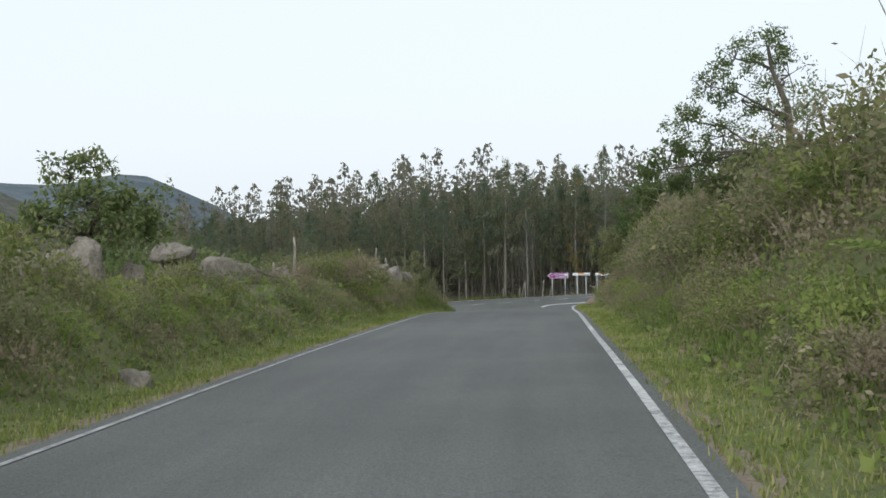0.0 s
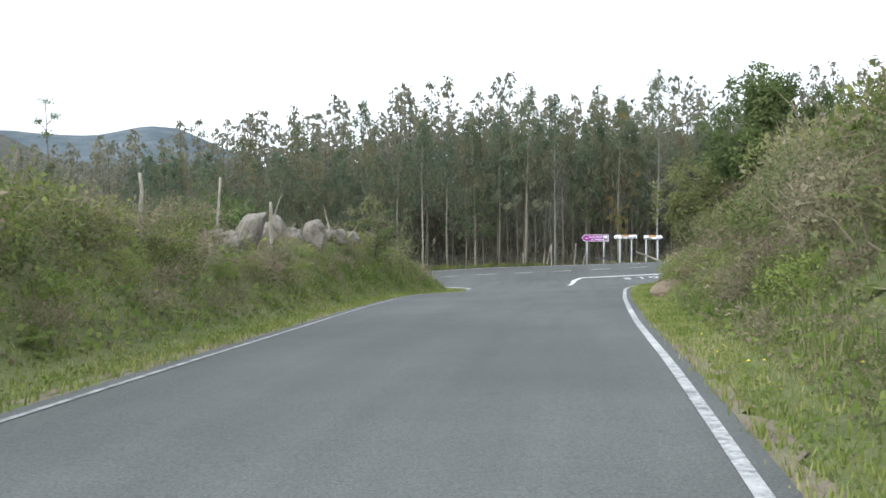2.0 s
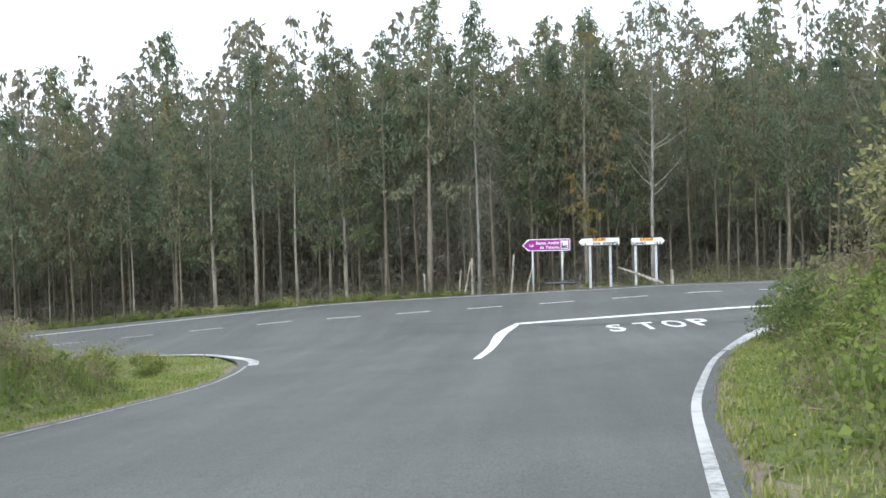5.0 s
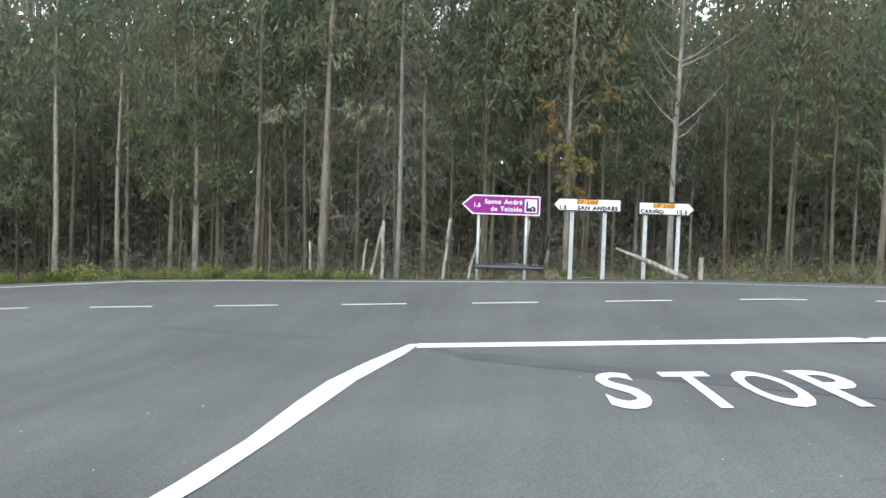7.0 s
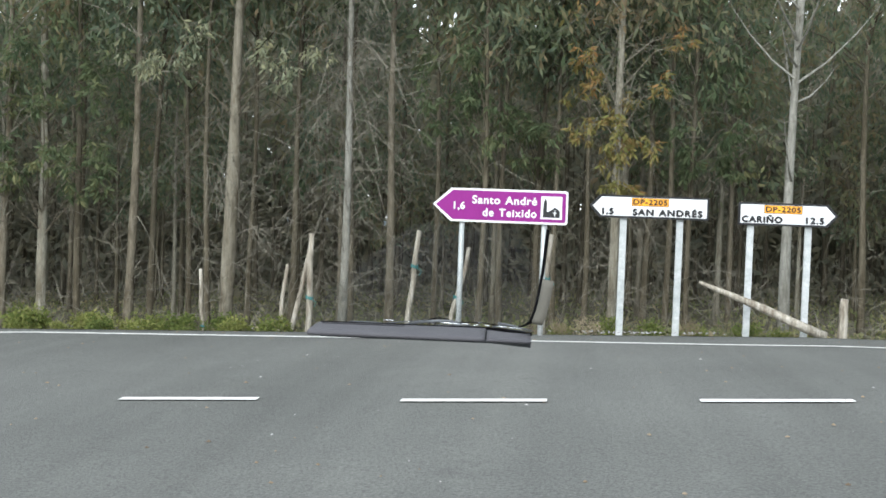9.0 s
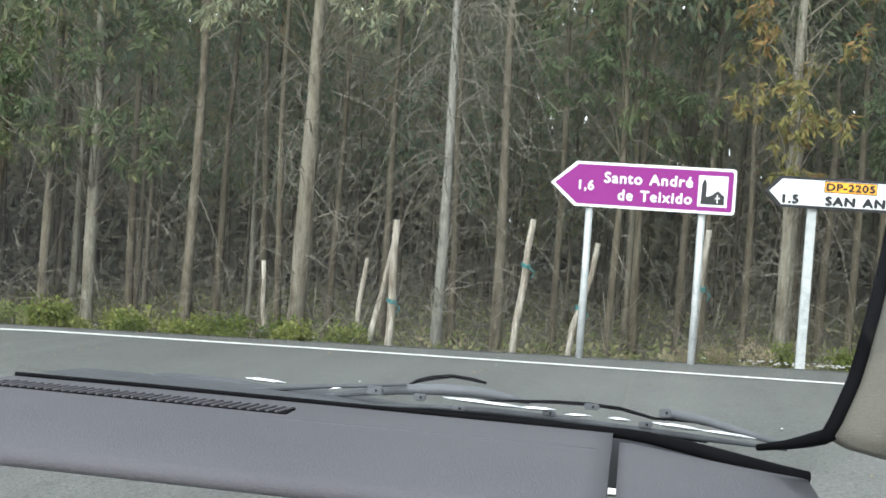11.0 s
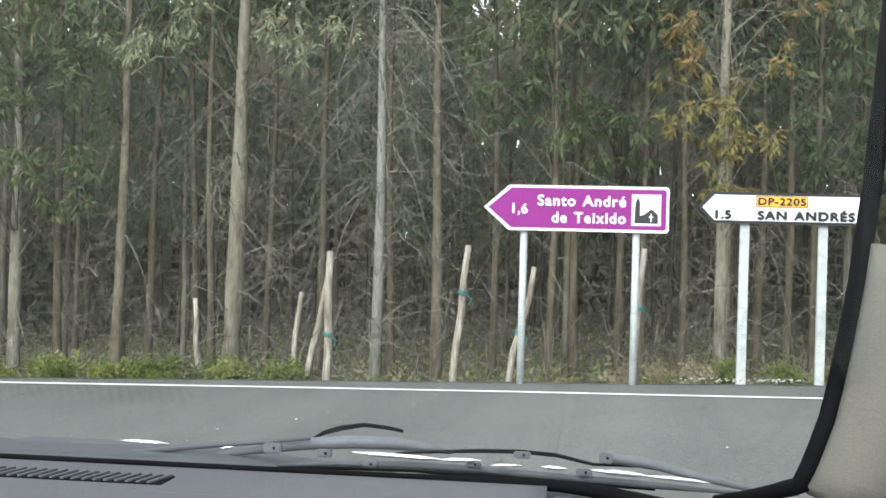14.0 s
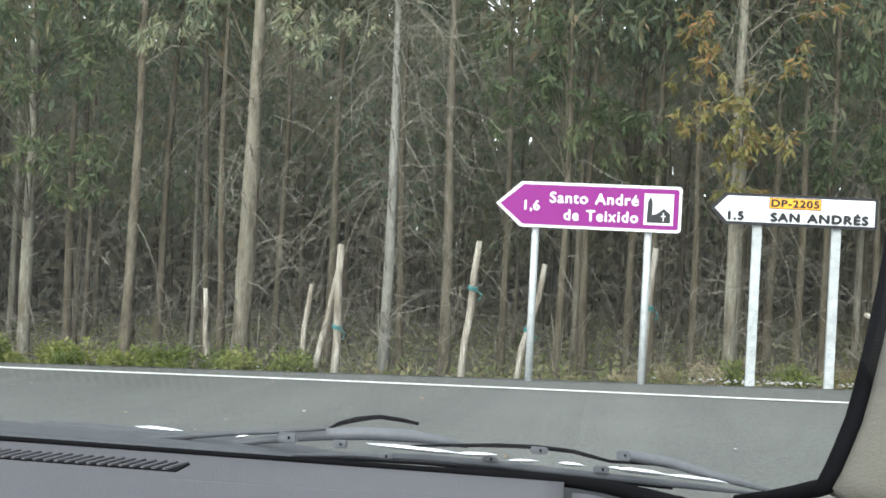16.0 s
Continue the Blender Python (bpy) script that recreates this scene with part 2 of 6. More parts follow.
M_ROCK_RED = material("rusty_stone", two_scale([(0.3, (0.09, 0.07, 0.052)), (0.5, (0.19, 0.145, 0.098)), (0.7, (0.27, 0.22, 0.155))], 5, 30, 0.6), 0.95, bump=0.9, bump_scale=14)
M_GALV = material("galvanised_steel", two_scale([(0.3, (0.31, 0.335, 0.335)), (0.5, (0.42, 0.44, 0.445)), (0.7, (0.52, 0.535, 0.54))], 9, 60, 0.4), 0.5, 0.25)
M_PURPLE = material("purple_sheeting", two_scale([(0.3, (0.185, 0.013, 0.162)), (0.7, (0.21, 0.017, 0.184))], 3, 40, 0.2), 0.6, spec=0.2)
M_WHITE = material("white_sheeting", two_scale([(0.3, (0.58, 0.59, 0.61)), (0.7, (0.66, 0.665, 0.68))], 3, 30, 0.15), 0.45)
M_ORANGE = material("orange_sheeting", two_scale([(0.3, (0.78, 0.34, 0.02)), (0.7, (0.86, 0.40, 0.03))], 4, 30, 0.12), 0.45)
M_BLACK = material("black_letters", (0.015, 0.015, 0.017), 0.5)
M_WOOD = material("weathered_wood", two_scale([(0.3, (0.15, 0.12, 0.09)), (0.48, (0.27, 0.245, 0.20)), (0.62, (0.42, 0.395, 0.345)), (0.75, (0.24, 0.20, 0.15))], 12, 50, 0.7, (1, 1, 0.15)), 0.95, bump=0.8, bump_scale=35, spec=0.15)
M_TWINE = material("teal_twine", (0.05, 0.17, 0.17), 0.8)
M_WIRE = material("fence_wire", (0.12, 0.11, 0.1), 0.7, 0.5)
M_GRAVEL = material("pale_gravel", two_scale([(0.3, (0.2, 0.2, 0.2)), (0.7, (0.42, 0.41, 0.40))], 9, 60, 0.4), 0.9)
M_DASH = material("dashboard_plastic", two_scale([(0.3, (0.074, 0.072, 0.081)), (0.7, (0.092, 0.09, 0.099))], 2, 300, 0.25), 0.8, bump=0.25, bump_scale=500, spec=0.2)
M_RUBBER = material("black_rubber", two_scale([(0.3, (0.003, 0.003, 0.0035)), (0.7, (0.006, 0.006, 0.007))], 8, 90, 0.2), 0.8, spec=0.04)
M_COWL = material("dark_grey_plastic", two_scale([(0.3, (0.052, 0.055, 0.062)), (0.7, (0.072, 0.076, 0.083))], 6, 120, 0.25), 0.6, spec=0.3)
M_BLADE = material("glossy_wiper_strip", (0.75, 0.76, 0.78), 0.12, 0.9)
M_ARM = material("grey_wiper_plastic", two_scale([(0.3, (0.08, 0.084, 0.093)), (0.7, (0.105, 0.109, 0.118))], 6, 120, 0.25), 0.55, spec=0.35)
M_TRIM = material("beige_pillar_cloth", two_scale([(0.3, (0.10, 0.095, 0.082)), (0.7, (0.125, 0.118, 0.10))], 5, 400, 0.2), 0.9, bump=0.2, bump_scale=600)

M_GLASS = bpy.data.materials.new("windscreen_glass")
M_GLASS.use_nodes = True
gt = M_GLASS.node_tree
clear, gloss, fresnel, blend = (gt.nodes.new("ShaderNode" + k) for k in ("BsdfTransparent", "BsdfGlossy", "Fresnel", "MixShader"))
clear.inputs[0].default_value = (0.95, 0.965, 0.955, 1)
gloss.inputs["Roughness"].default_value = 0.0
fresnel.inputs[0].default_value = 1.55
gt.links.new(fresnel.outputs[0], blend.inputs[0])
gt.links.new(clear.outputs[0], blend.inputs[1])
gt.links.new(gloss.outputs[0], blend.inputs[2])
gt.links.new(blend.outputs[0], gt.nodes["Material Output"].inputs[0])


# ---- helpers for meshes ----
def mesh_object(name, verts, faces, mat, parent=None, label="", smooth=False):
    me = bpy.data.meshes.new(name)
    me.from_pydata(verts, [], faces)
    if smooth:
        me.polygons.foreach_set("use_smooth", [True] * len(me.polygons))
    me.materials.append(mat)
    ob = new(name, me)
    if parent:
        ob.parent = parent
    if label:
        ob["label"] = label
    return ob


def part(name, bm, mat, parent=None, label="", smooth=False):
    me = bpy.data.meshes.new(name)
    bm.to_mesh(me)
    bm.free()
    if smooth:
        me.polygons.foreach_set("use_smooth", [True] * len(me.polygons))
    me.materials.append(mat)
    ob = new(name, me)
    if parent:
        ob.parent = parent
    if label:
        ob["label"] = label
    return ob


def empty(name, label, category, m=None, group=""):
    ob = new(name)
    ob.empty_display_size = 0.2
    if m:
        ob.matrix_world = m
    return tagged(ob, label, category, group)


def tube_geo(points, radii, sides, verts, faces):
    """A tapered tube along points, added to the lists."""
    base = len(verts)
    pts = [Vector(p) for p in points]
    for i, p in enumerate(pts):
        d = (pts[min(i + 1, len(pts) - 1)] - pts[max(i - 1, 0)]).normalized()
        u = d.cross(Vector((0.31, 0.95, 0.05))).normalized()
        v = d.cross(u)
        for k in range(sides):
            a = 2 * math.pi * k / sides
            verts.append(p + radii[i] * (math.cos(a) * u + math.sin(a) * v))
    for i in range(len(pts) - 1):
        for k in range(sides):
            a, b = base + i * sides + k, base + i * sides + (k + 1) % sides
            faces.append((a, b, b + sides, a + sides))
    faces.append(tuple(base + (len(pts) - 1) * sides + k for k in range(sides)))
    faces.append(tuple(base + k for k in reversed(range(sides))))


def leaf_geo(p, axis, side, length, width, verts, faces):
    """One pointed leaf as a bent four-cornered blade."""
    b = len(verts)
    verts += [p, p + axis * (length * 0.45) + side * (width * 0.5), p + axis * length, p + axis * (length * 0.45) - side * (width * 0.5)]
    faces.append((b, b + 1, b + 2, b + 3))


def rand_dir(rng, up=0.0):
    v = Vector((rng.gauss(0, 1), rng.gauss(0, 1), rng.gauss(0, 1) + up))
    return v.normalized()


def box_bm(sx, sy, sz, bevel=0.0, centre=(0, 0, 0)):
    bm = bmesh.new()
    bmesh.ops.create_cube(bm, size=1, matrix=Matrix.Translation(centre) @ Matrix.Diagonal((sx, sy, sz, 1)))
    if bevel:
        bmesh.ops.bevel(bm, geom=list(bm.edges), offset=bevel, segments=2, affect="EDGES")
    return bm


def outline_bm(points, depth, bevel=0.0):
    """A plate: the outline in x and z, its front at y = 0, depth behind it."""
    bm = bmesh.new()
    f = bm.faces.new([bm.verts.new((x, 0, z)) for x, z in points])
    bm.normal_update()
    if f.normal.y > 0:
        bmesh.ops.reverse_faces(bm, faces=[f])
    r = bmesh.ops.extrude_face_region(bm, geom=[f])
    bmesh.ops.translate(bm, verts=[v for v in r["geom"] if isinstance(v, bmesh.types.BMVert)], vec=(0, depth, 0))
    bmesh.ops.recalc_face_normals(bm, faces=bm.faces)
    return bm


def text_mesh(name, words, size, mat, parent, x, z, y, width=None, bold=0.0, flat=False, gap=1.0):
    """Raised lettering on the face of a sign (or lying flat), from its left end at x, its foot at z."""
    cu = bpy.data.curves.new(name, "FONT")
    cu.resolution_u = 4
    cu.body, cu.size, cu.extrude, cu.offset = words, size, 0.001, bold * 0.8 if flat else 0
    cu.space_character, cu.space_word = gap, 1.25 if gap > 1 else 1.0
    tmp = bpy.data.objects.new(name, cu)
    scene.collection.objects.link(tmp)
    bpy.context.view_layer.update()
    me = bpy.data.meshes.new_from_object(tmp)
    bpy.data.objects.remove(tmp)
    xs = [v.co.x for v in me.vertices]
    k = width / (max(xs) - min(xs)) if width else 1
    x0 = min(xs)
    base = [Vector((x + (v.co.x - x0) * k, y - v.co.z, z + v.co.y)) for v in me.vertices]
    faces = [tuple(p.vertices) for p in me.polygons]
    # pieces that stand over one another belong to one character
    root = list(range(len(base)))

    def find(i):
        while root[i] != i:
            root[i] = root[root[i]]
            i = root[i]
        return i

    for f in faces:
        for i in f[1:]:
            root[find(i)] = find(f[0])
    spans = {}
    for i, p in enumerate(base):
        lo, hi = spans.get(find(i), (9e9, -9e9))
        spans[find(i)] = (min(lo, p.x), max(hi, p.x))
    glyphs = []
    for r, (lo, hi) in sorted(spans.items(), key=lambda q: q[1]):
        if glyphs and lo < glyphs[-1][1] - 0.25 * (hi - lo):
            glyphs[-1][1] = max(hi, glyphs[-1][1])
            glyphs[-1][2].add(r)
        else:
            glyphs.append([lo, hi, {r}])
    for lo, hi, roots in glyphs:
        keep = [i for i in range(len(base)) if find(i) in roots]
        at = {v: k for k, v in enumerate(keep)}
        own = [tuple(at[i] for i in f) for f in faces if f[0] in at]
        verts, polys = [], []
        for n, (dx, dz) in enumerate(((0, 0), (bold, 0), (-bold, 0), (0, bold), (0, -bold)) if bold and not flat else ((0, 0),)):
            polys += [tuple(i + len(verts) for i in f) for f in own]
            verts += [base[i] + Vector((dx, -0.0004 * n, dz)) for i in keep]
        ob = mesh_object(name, verts, polys, mat, parent)
    return ob


# ---- the lie of the land ----
ROAD_Y = [-260, -130, -86.09, -81.03, -75.96, -70.86, -65.82, -60.9, -56, -33.1, -29.29, -25.91, -22.85, -20.1, -17.56, -15.24, -13.24, -11.68, -10.6, -9.859, -5.4, -0.65, 0.3, 40]
ROAD_Z = [14.0, 7.3, 4.667, 4.463, 4.251, 4.024, 3.778, 3.531, 3.303, 1.744, 1.445, 1.166, 0.9337, 0.7124, 0.5436, 0.4282, 0.3382, 0.225, 0.12, 0.072, 0.18, 0.03, 0.0, -0.4]
AXIS_Y = [-260, -130, -86.09, -81.03, -75.96, -70.86, -65.82, -60.9, -56, -33.1, -29.29, -25.91, -22.85, -20.1, -17.56, -15.24, -13.24, -11.68, -10.6, -9.859, -5.4, -0.65]
AXIS_X = [-5, -2.3, -1.529, -1.448, -1.382, -1.314, -1.229, -1.173, -1.185, -0.04955, 0.1554, 0.3595, 0.5877, 0.7817, 0.9527, 1.079, 1.109, 1.038, 0.9741, 0.873, 0.5, 0.0]
RIGHT_Y = [-260, -130, -80.6, -75, -67, -60, -55, -50, -45, -40, -33, -27.3, -25, -23.2, -20.6, -18.2, -16.3, -14, -12, -9.7]
RIGHT_X = [-4, -1.5, -0.68, -0.6, -0.5, -0.38, -0.33, -0.25, -0.1, 0.08, 0.46, 1.12, 1.58, 1.92, 2.55, 3.4, 4.06, 5.5, 7.3, 11.5]
LEFT_Y = [-260, -130, -79, -70, -62, -56, -52, -47, -44, -40, -37, -30, -22.1, -20.6, -18, -16, -14, -12, -10.6, -9.7]
LEFT_X = [-8, -5.6, -4.65, -4.65, -4.62, -4.55, -4.75, -5.05, -5.22, -5.4, -5.55, -5.5, -5.05, -5.08, -5.37, -5.56, -6.4, -7.9, -9.5, -12.0]


def smooth_table(ys, vs):
    y = np.arange(-200, 60.01, 0.25)
    v = np.interp(y, ys, vs)
    k = np.exp(-0.5 * (np.arange(-12, 13) / 4.0) ** 2)
    pad = np.pad(v, 12, mode="edge")
    return y, np.convolve(pad, k / k.sum(), "valid")


ROAD_T, AXIS_T = smooth_table(ROAD_Y, ROAD_Z), smooth_table(AXIS_Y, AXIS_X)
RIGHT_T, LEFT_T = smooth_table(RIGHT_Y, RIGHT_X), smooth_table(LEFT_Y, LEFT_X)


def right_edge(y):
    return np.interp(y, *RIGHT_T)


def left_edge(y):
    return np.interp(y, *LEFT_T)


def road_z(x, y):
    """Height of the carriageways: the lane falls to the junction, the main road falls to the left."""
    c = np.interp(y, [-60, -35, -18, -5, 0, 30], [0.0, 0.03, 0.055, 0.052, 0.036, 0.036])
    d = x - np.interp(y, *AXIS_T)
    d = np.where(d > 4, 4 + (d - 4) * 0.35, d)
    d = np.where(d < -40, -40 + (d + 40) * 0.5, d)
    d = np.where(y < -20, np.clip(d, -8, 8), d)
    dip = 0.036 * np.clip(-7.0 - x, 0, 14) * np.clip((y + 9.0) / 5.0, 0, 1)
    return np.interp(y, *ROAD_T) + c * d - dip


def step(a, b, v):
    t = np.clip((v - a) / (b - a), 0, 1)
    return t * t * (3 - 2 * t)


NOISE_A = np.random.RandomState(3).uniform(0, 6.28, (4, 6))


def rough(x, y, wave):
    out = 0
    for i, (a, b) in enumerate(((1, 0.4), (-0.5, 1), (0.7, 0.8), (1.3, -0.9))):
        out = out + np.sin((a * x + b * y) * 6.28 / wave + NOISE_A[0, i]) * np.sin((b * x - a * y) * 3.9 / wave + NOISE_A[1, i])
    return out / 4


def ground_z(x, y):
    """The land with its banks; sunk a little under the carriageways."""
    x, y = np.asarray(x, float), np.asarray(y, float)
    z = road_z(x, y)
    lane = y < -9.7
    dl, dr = left_edge(y) - 0.2 - x, x - right_edge(y) - 0.2
    fade_l, fade_r = step(-18, -24, y), step(-16.5, -24, y)
    lift = np.interp(y, [-95, -60, -50, -45, -40, -36, -31, -26, -22, -19], [0.75, 0.82, 1.0, 1.05, 1.3, 1.6, 1.6, 1.15, 0.6, 0.0])
    left = (0.12 * step(0.3, 1.2, dl) + lift * step(0.4, 1.75, dl) - np.clip(dl - 3.2, 0, 6) * 0.22 - 0.06 * np.clip(dl - 9, 0, 60)) * fade_l + 0.12 * rough(x, y, 5) * step(1, 4, dl)
    right = (0.1 * step(0.3, 1.2, dr) + 1.9 * step(0.65, 3.3, dr) + 0.07 * np.clip(dr - 4, 0, 40)) * fade_r + 0.15 * rough(x, y, 5) * step(1, 4, dr)
    z = z + np.where(lane & (dl > 0), left, 0) + np.where(lane & (dr > 0), right, 0)
    inside = (lane & (dl < 0) & (dr < 0)) | ((y >= -9.7) & (y < 0.1))
    z = np.where(inside, z - 0.08, z)
    wood = y >= 0.1
    z = np.where(wood, z + (-0.35 * step(0.5, 3.0, y) + 0.08 * rough(x, y, 4)) * step(0.3, 1.5, y) - 0.065 * step(0.1, 0.45, y), z)
    far = np.maximum(np.abs(x) - 60, 0) + np.maximum(y - 50, 0) + np.maximum(-100 - y, 0)
    return z - np.minimum(far * 0.02, 12)


# ---- ground, carriageways, hills ----
def axis_steps(lo, hi, fine, ends):
    inner = np.concatenate([np.arange(lo, ends[0], fine), np.arange(ends[0], ends[1], 0.2), np.arange(ends[1], hi + 0.001, fine)]) if ends else np.arange(lo, hi + 0.001, fine)
    grow = np.array([1, 2.5, 5, 9, 15, 24, 38, 60, 100, 180, 320, 600, 1100, 2000.0])
    return np.concatenate([lo - grow[::-1], inner, hi + grow])


gx, gy = axis_steps(-40, 26, 0.5, (-10, 6)), axis_steps(-100, 40, 0.5, None)
GX, GY = np.meshgrid(gx, gy)
GZ = ground_z(GX, GY)
nx = len(gx)
ground = mesh_object("ground", list(zip(GX.ravel(), GY.ravel(), GZ.ravel())),
                     [(j * nx + i, j * nx + i + 1, (j + 1) * nx + i + 1, (j + 1) * nx + i) for j in range(len(gy) - 1) for i in range(nx - 1)], M_SOIL, smooth=True)
ground.data.materials.append(M_LITTER)
ground.data.polygons.foreach_set("material_index", [1 if gy[j] > 0.1 else 0 for j in range(len(gy) - 1) for i in range(nx - 1)])
tagged(ground, "grassy roadside ground rising into overgrown banks", "ground", kind="structure")

rv, rf = [], []


def sheet(rows):
    """rows of (x, y) with equal counts, laid on the carriageway's surface."""
    b, w = len(rv), len(rows[0])
    for row in rows:
        for x, y in row:
            rv.append((x, y, float(road_z(x, y))))
    for j in range(len(rows) - 1):
        for i in range(w - 1):
            a = b + j * w + i
            rf.append((a, a + 1, a + w + 1, a + w))


lane_y = np.concatenate([np.arange(-200, -60, 4.0), np.arange(-60, -9.8, 0.5), [-9.7]])
sheet([[(x, y) for x in np.linspace(left_edge(y) - 0.15, right_edge(y) + 0.17, 17)] for y in lane_y])
main_x = np.concatenate([np.arange(-240, -40, 8.0), np.arange(-40, 30, 0.8), np.arange(30, 121, 8.0)])
sheet([[(x, y) for x in main_x] for y in (-9.7, -8.5, -7, -5.2, -3.5, -2, -0.6, 0.14)])
road = mesh_object("road", rv, rf, M_ASPHALT, smooth=True)
tagged(road, "grey worn asphalt lane meeting a wider main road", "road", kind="structure")


def marking(name, rows, mat, label, lift=0.006, thing=True):
    """A painted strip: rows of (left point, right point), following the surface."""
    v, f = [], []
    for a, b in rows:
        for x, y in (a, b):
            v.append((x, y, float(road_z(x, y)) + lift))
    for i in range(len(rows) - 1):
        f.append((2 * i, 2 * i + 1, 2 * i + 3, 2 * i + 2))
    ob = mesh_object(name, v, f, mat)
    return tagged(ob, label, "road marking", kind="structure")


def edge_rows(ys, fx, width):
    return [((fx(y) - width / 2, y), (fx(y) + width / 2, y)) for y in ys]


def along(points, width, every=0.4):
    """Rows of a strip of constant width along a polyline."""
    pts = [Vector((*p, 0)) for p in points]
    fine = []
    for a, b in zip(pts, pts[1:]):
        n = max(1, int((b - a).length / every))
        fine += [a.lerp(b, i / n) for i in range(n)]
    fine.append(pts[-1])
    rows = []
    for i, p in enumerate(fine):
        d = (fine[min(i + 1, len(fine) - 1)] - fine[max(i - 1, 0)]).normalized()
        s = Vector((d.y, -d.x, 0)) * width / 2
        rows.append(((p.x - s.x, p.y - s.y), (p.x + s.x, p.y + s.y)))
    return rows


marking("edge_line_left", edge_rows(np.arange(-180, -16.4, 0.5), lambda y: left_edge(y) + 0.02, 0.055), M_FADED, "thin worn white edge line on the asphalt lane")
marking("edge_line_right", edge_rows(np.arange(-180, -20.9, 0.5), right_edge, 0.088), M_LINE, "white painted edge line beside the grass verge")
marking("corner_line_right", [((right_edge(y) - 0.06 - 0.10 * step(-20.8, -17.5, y), y), (right_edge(y) + 0.07 + 0.05 * step(-20.8, -17.5, y), y)) for y in np.arange(-20.8, -15.4, 0.3)], M_LINE, "thick white line round the corner of the junction")
marking("corner_line_left", along([(-5.42, -16.5), (-5.62, -15.6), (-5.95, -14.9), (-6.5, -14.0), (-7.2, -12.9), (-8.0, -12.0), (-9.3, -11.0), (-11.2, -10.2), (-15, -9.75), (-40, -9.6)], 0.2), M_LINE, "white line curving round the grassy corner")
marking("stop_line", along([(-0.45, -9.5), (3.4, -9.5), (6.3, -9.4), (10.5, -9.5)], 0.38), M_PAINT, "broad white stop line across the lane")
marking("dividing_line", [((-1.19, -18.9), (-1.06, -18.9)), ((-1.09, -17.2), (-0.92, -17.2)), ((-1.02, -15.9), (-0.85, -15.9)), ((-1.01, -14.2), (-0.77, -14.2)), ((-0.98, -12.9), (-0.72, -12.9)), ((-0.88, -11.3), (-0.62, -11.3)), ((-0.76, -10.3), (-0.53, -10.3)), ((-0.56, -9.35), (-0.44, -9.35))], M_PAINT, "white dividing line swelling towards the stop line")
marking("far_edge_line", along([(-160, -1.6), (-40, -1.6), (-15, -1.4), (-9, -0.8), (-5, -0.34), (-2, -0.54), (0, -0.74), (3, -1.16), (5, -1.3), (12, -1.7), (90, -2.2)], 0.12, 1.0), M_PAINT, "white edge line along the far side of the main road")
for k in range(-16, 12):
    x0 = 0.07 + 2.02 * k
    dy = 0.03 * min(abs(x0), 10) if x0 < 0 else 0.0
    marking("centre_dash", along([(x0, -5.55 + dy), (x0 + 1.0, -5.55 + dy)], 0.11), M_PAINT, "short white dash of the main road's centre line")
for words, x0, w in (("S", 1.38, 0.33), ("T", 1.97, 0.42), ("O", 2.52, 0.42), ("P", 3.10, 0.36)):
    ob = text_mesh("painted_letter", words, 1.0, M_PAINT, None, 0, 0, 0, w, 0.026, True)
    zs = [v.co.z for v in ob.data.vertices]
    low, high = min(zs), max(zs)
    bm = bmesh.new()
    bm.from_mesh(ob.data)
    bmesh.ops.delete(bm, geom=[f for f in bm.faces if f.normal.y > -0.5], context="FACES")
    for cut in np.linspace(low, high, 9)[1:-1]:
        bmesh.ops.bisect_plane(bm, geom=list(bm.verts) + list(bm.edges) + list(bm.faces), plane_co=(0, 0, cut), plane_no=(0, 0, 1))
    for v in bm.verts:
        x, y = x0 + v.co.x, -14.8 + 2.3 * (v.co.z - low) / (high - low)
        v.co = Vector((x, y, float(road_z(x, y)) + 0.008))
    bm.to_mesh(ob.data)
    bm.free()
    tagged(ob, "tall white capital letter painted before the stop line", "road marking", "painted stop word", "structure")


def scuffed(rows, seed):
    """The same strip with an uneven edge, pinched at both ends."""
    r, out = random.Random(seed), []
    for i, (a, b) in enumerate(rows):
        k = min(1.0, i / 5, (len(rows) - 1 - i) / 5) * r.uniform(0.7, 1.1)
        m = (Vector(a) + Vector(b)) / 2
        out.append((tuple(m + (Vector(a) - m) * k), tuple(m + (Vector(b) - m) * k)))
    return out


marking("tyre_streak", scuffed(along([(-4.4, -7.5), (-2.9, -8.2), (-1.85, -8.75), (-1.2, -9.1), (-0.4, -9.6)], 0.34, 0.25), 1), M_PATCH, "dark scuffed streak across the asphalt", 0.003)
marking("tyre_streak", scuffed(along([(-0.35, -9.7), (0.6, -10.9), (1.4, -12.0), (2.2, -12.9), (3.2, -14.0), (4.2, -14.7), (5.6, -15.1)], 0.62, 0.25), 2), M_PATCH, "broad dark scuffed band across the asphalt", 0.003)


def soil_edge(name, ys, fx, inner, outer, label):
    """A ragged strip of bare earth between the asphalt and the grass."""
    r = random.Random(len(name))
    v, f = [], []
    for y in ys:
        for d in (inner, outer * r.uniform(0.55, 1.15)):
            x = fx(y) + d
            v.append((x, y, max(float(ground_z(x, y)) + 0.012, float(road_z(x, y)) - 0.02)))
    for i in range(len(ys) - 1):
        f.append((2 * i, 2 * i + 1, 2 * i + 3, 2 * i + 2))
    return tagged(mesh_object(name, v, f, M_EARTH), label, "verge", kind="structure")


soil_edge("soil_edge_right", np.arange(-90, -16, 0.3), right_edge, 0.15, 0.36, "bare brown earth beside the asphalt edge")
soil_edge("soil_edge_left", np.arange(-90, -16, 0.3), left_edge, -0.13, -0.34, "bare brown earth along the lane's edge")


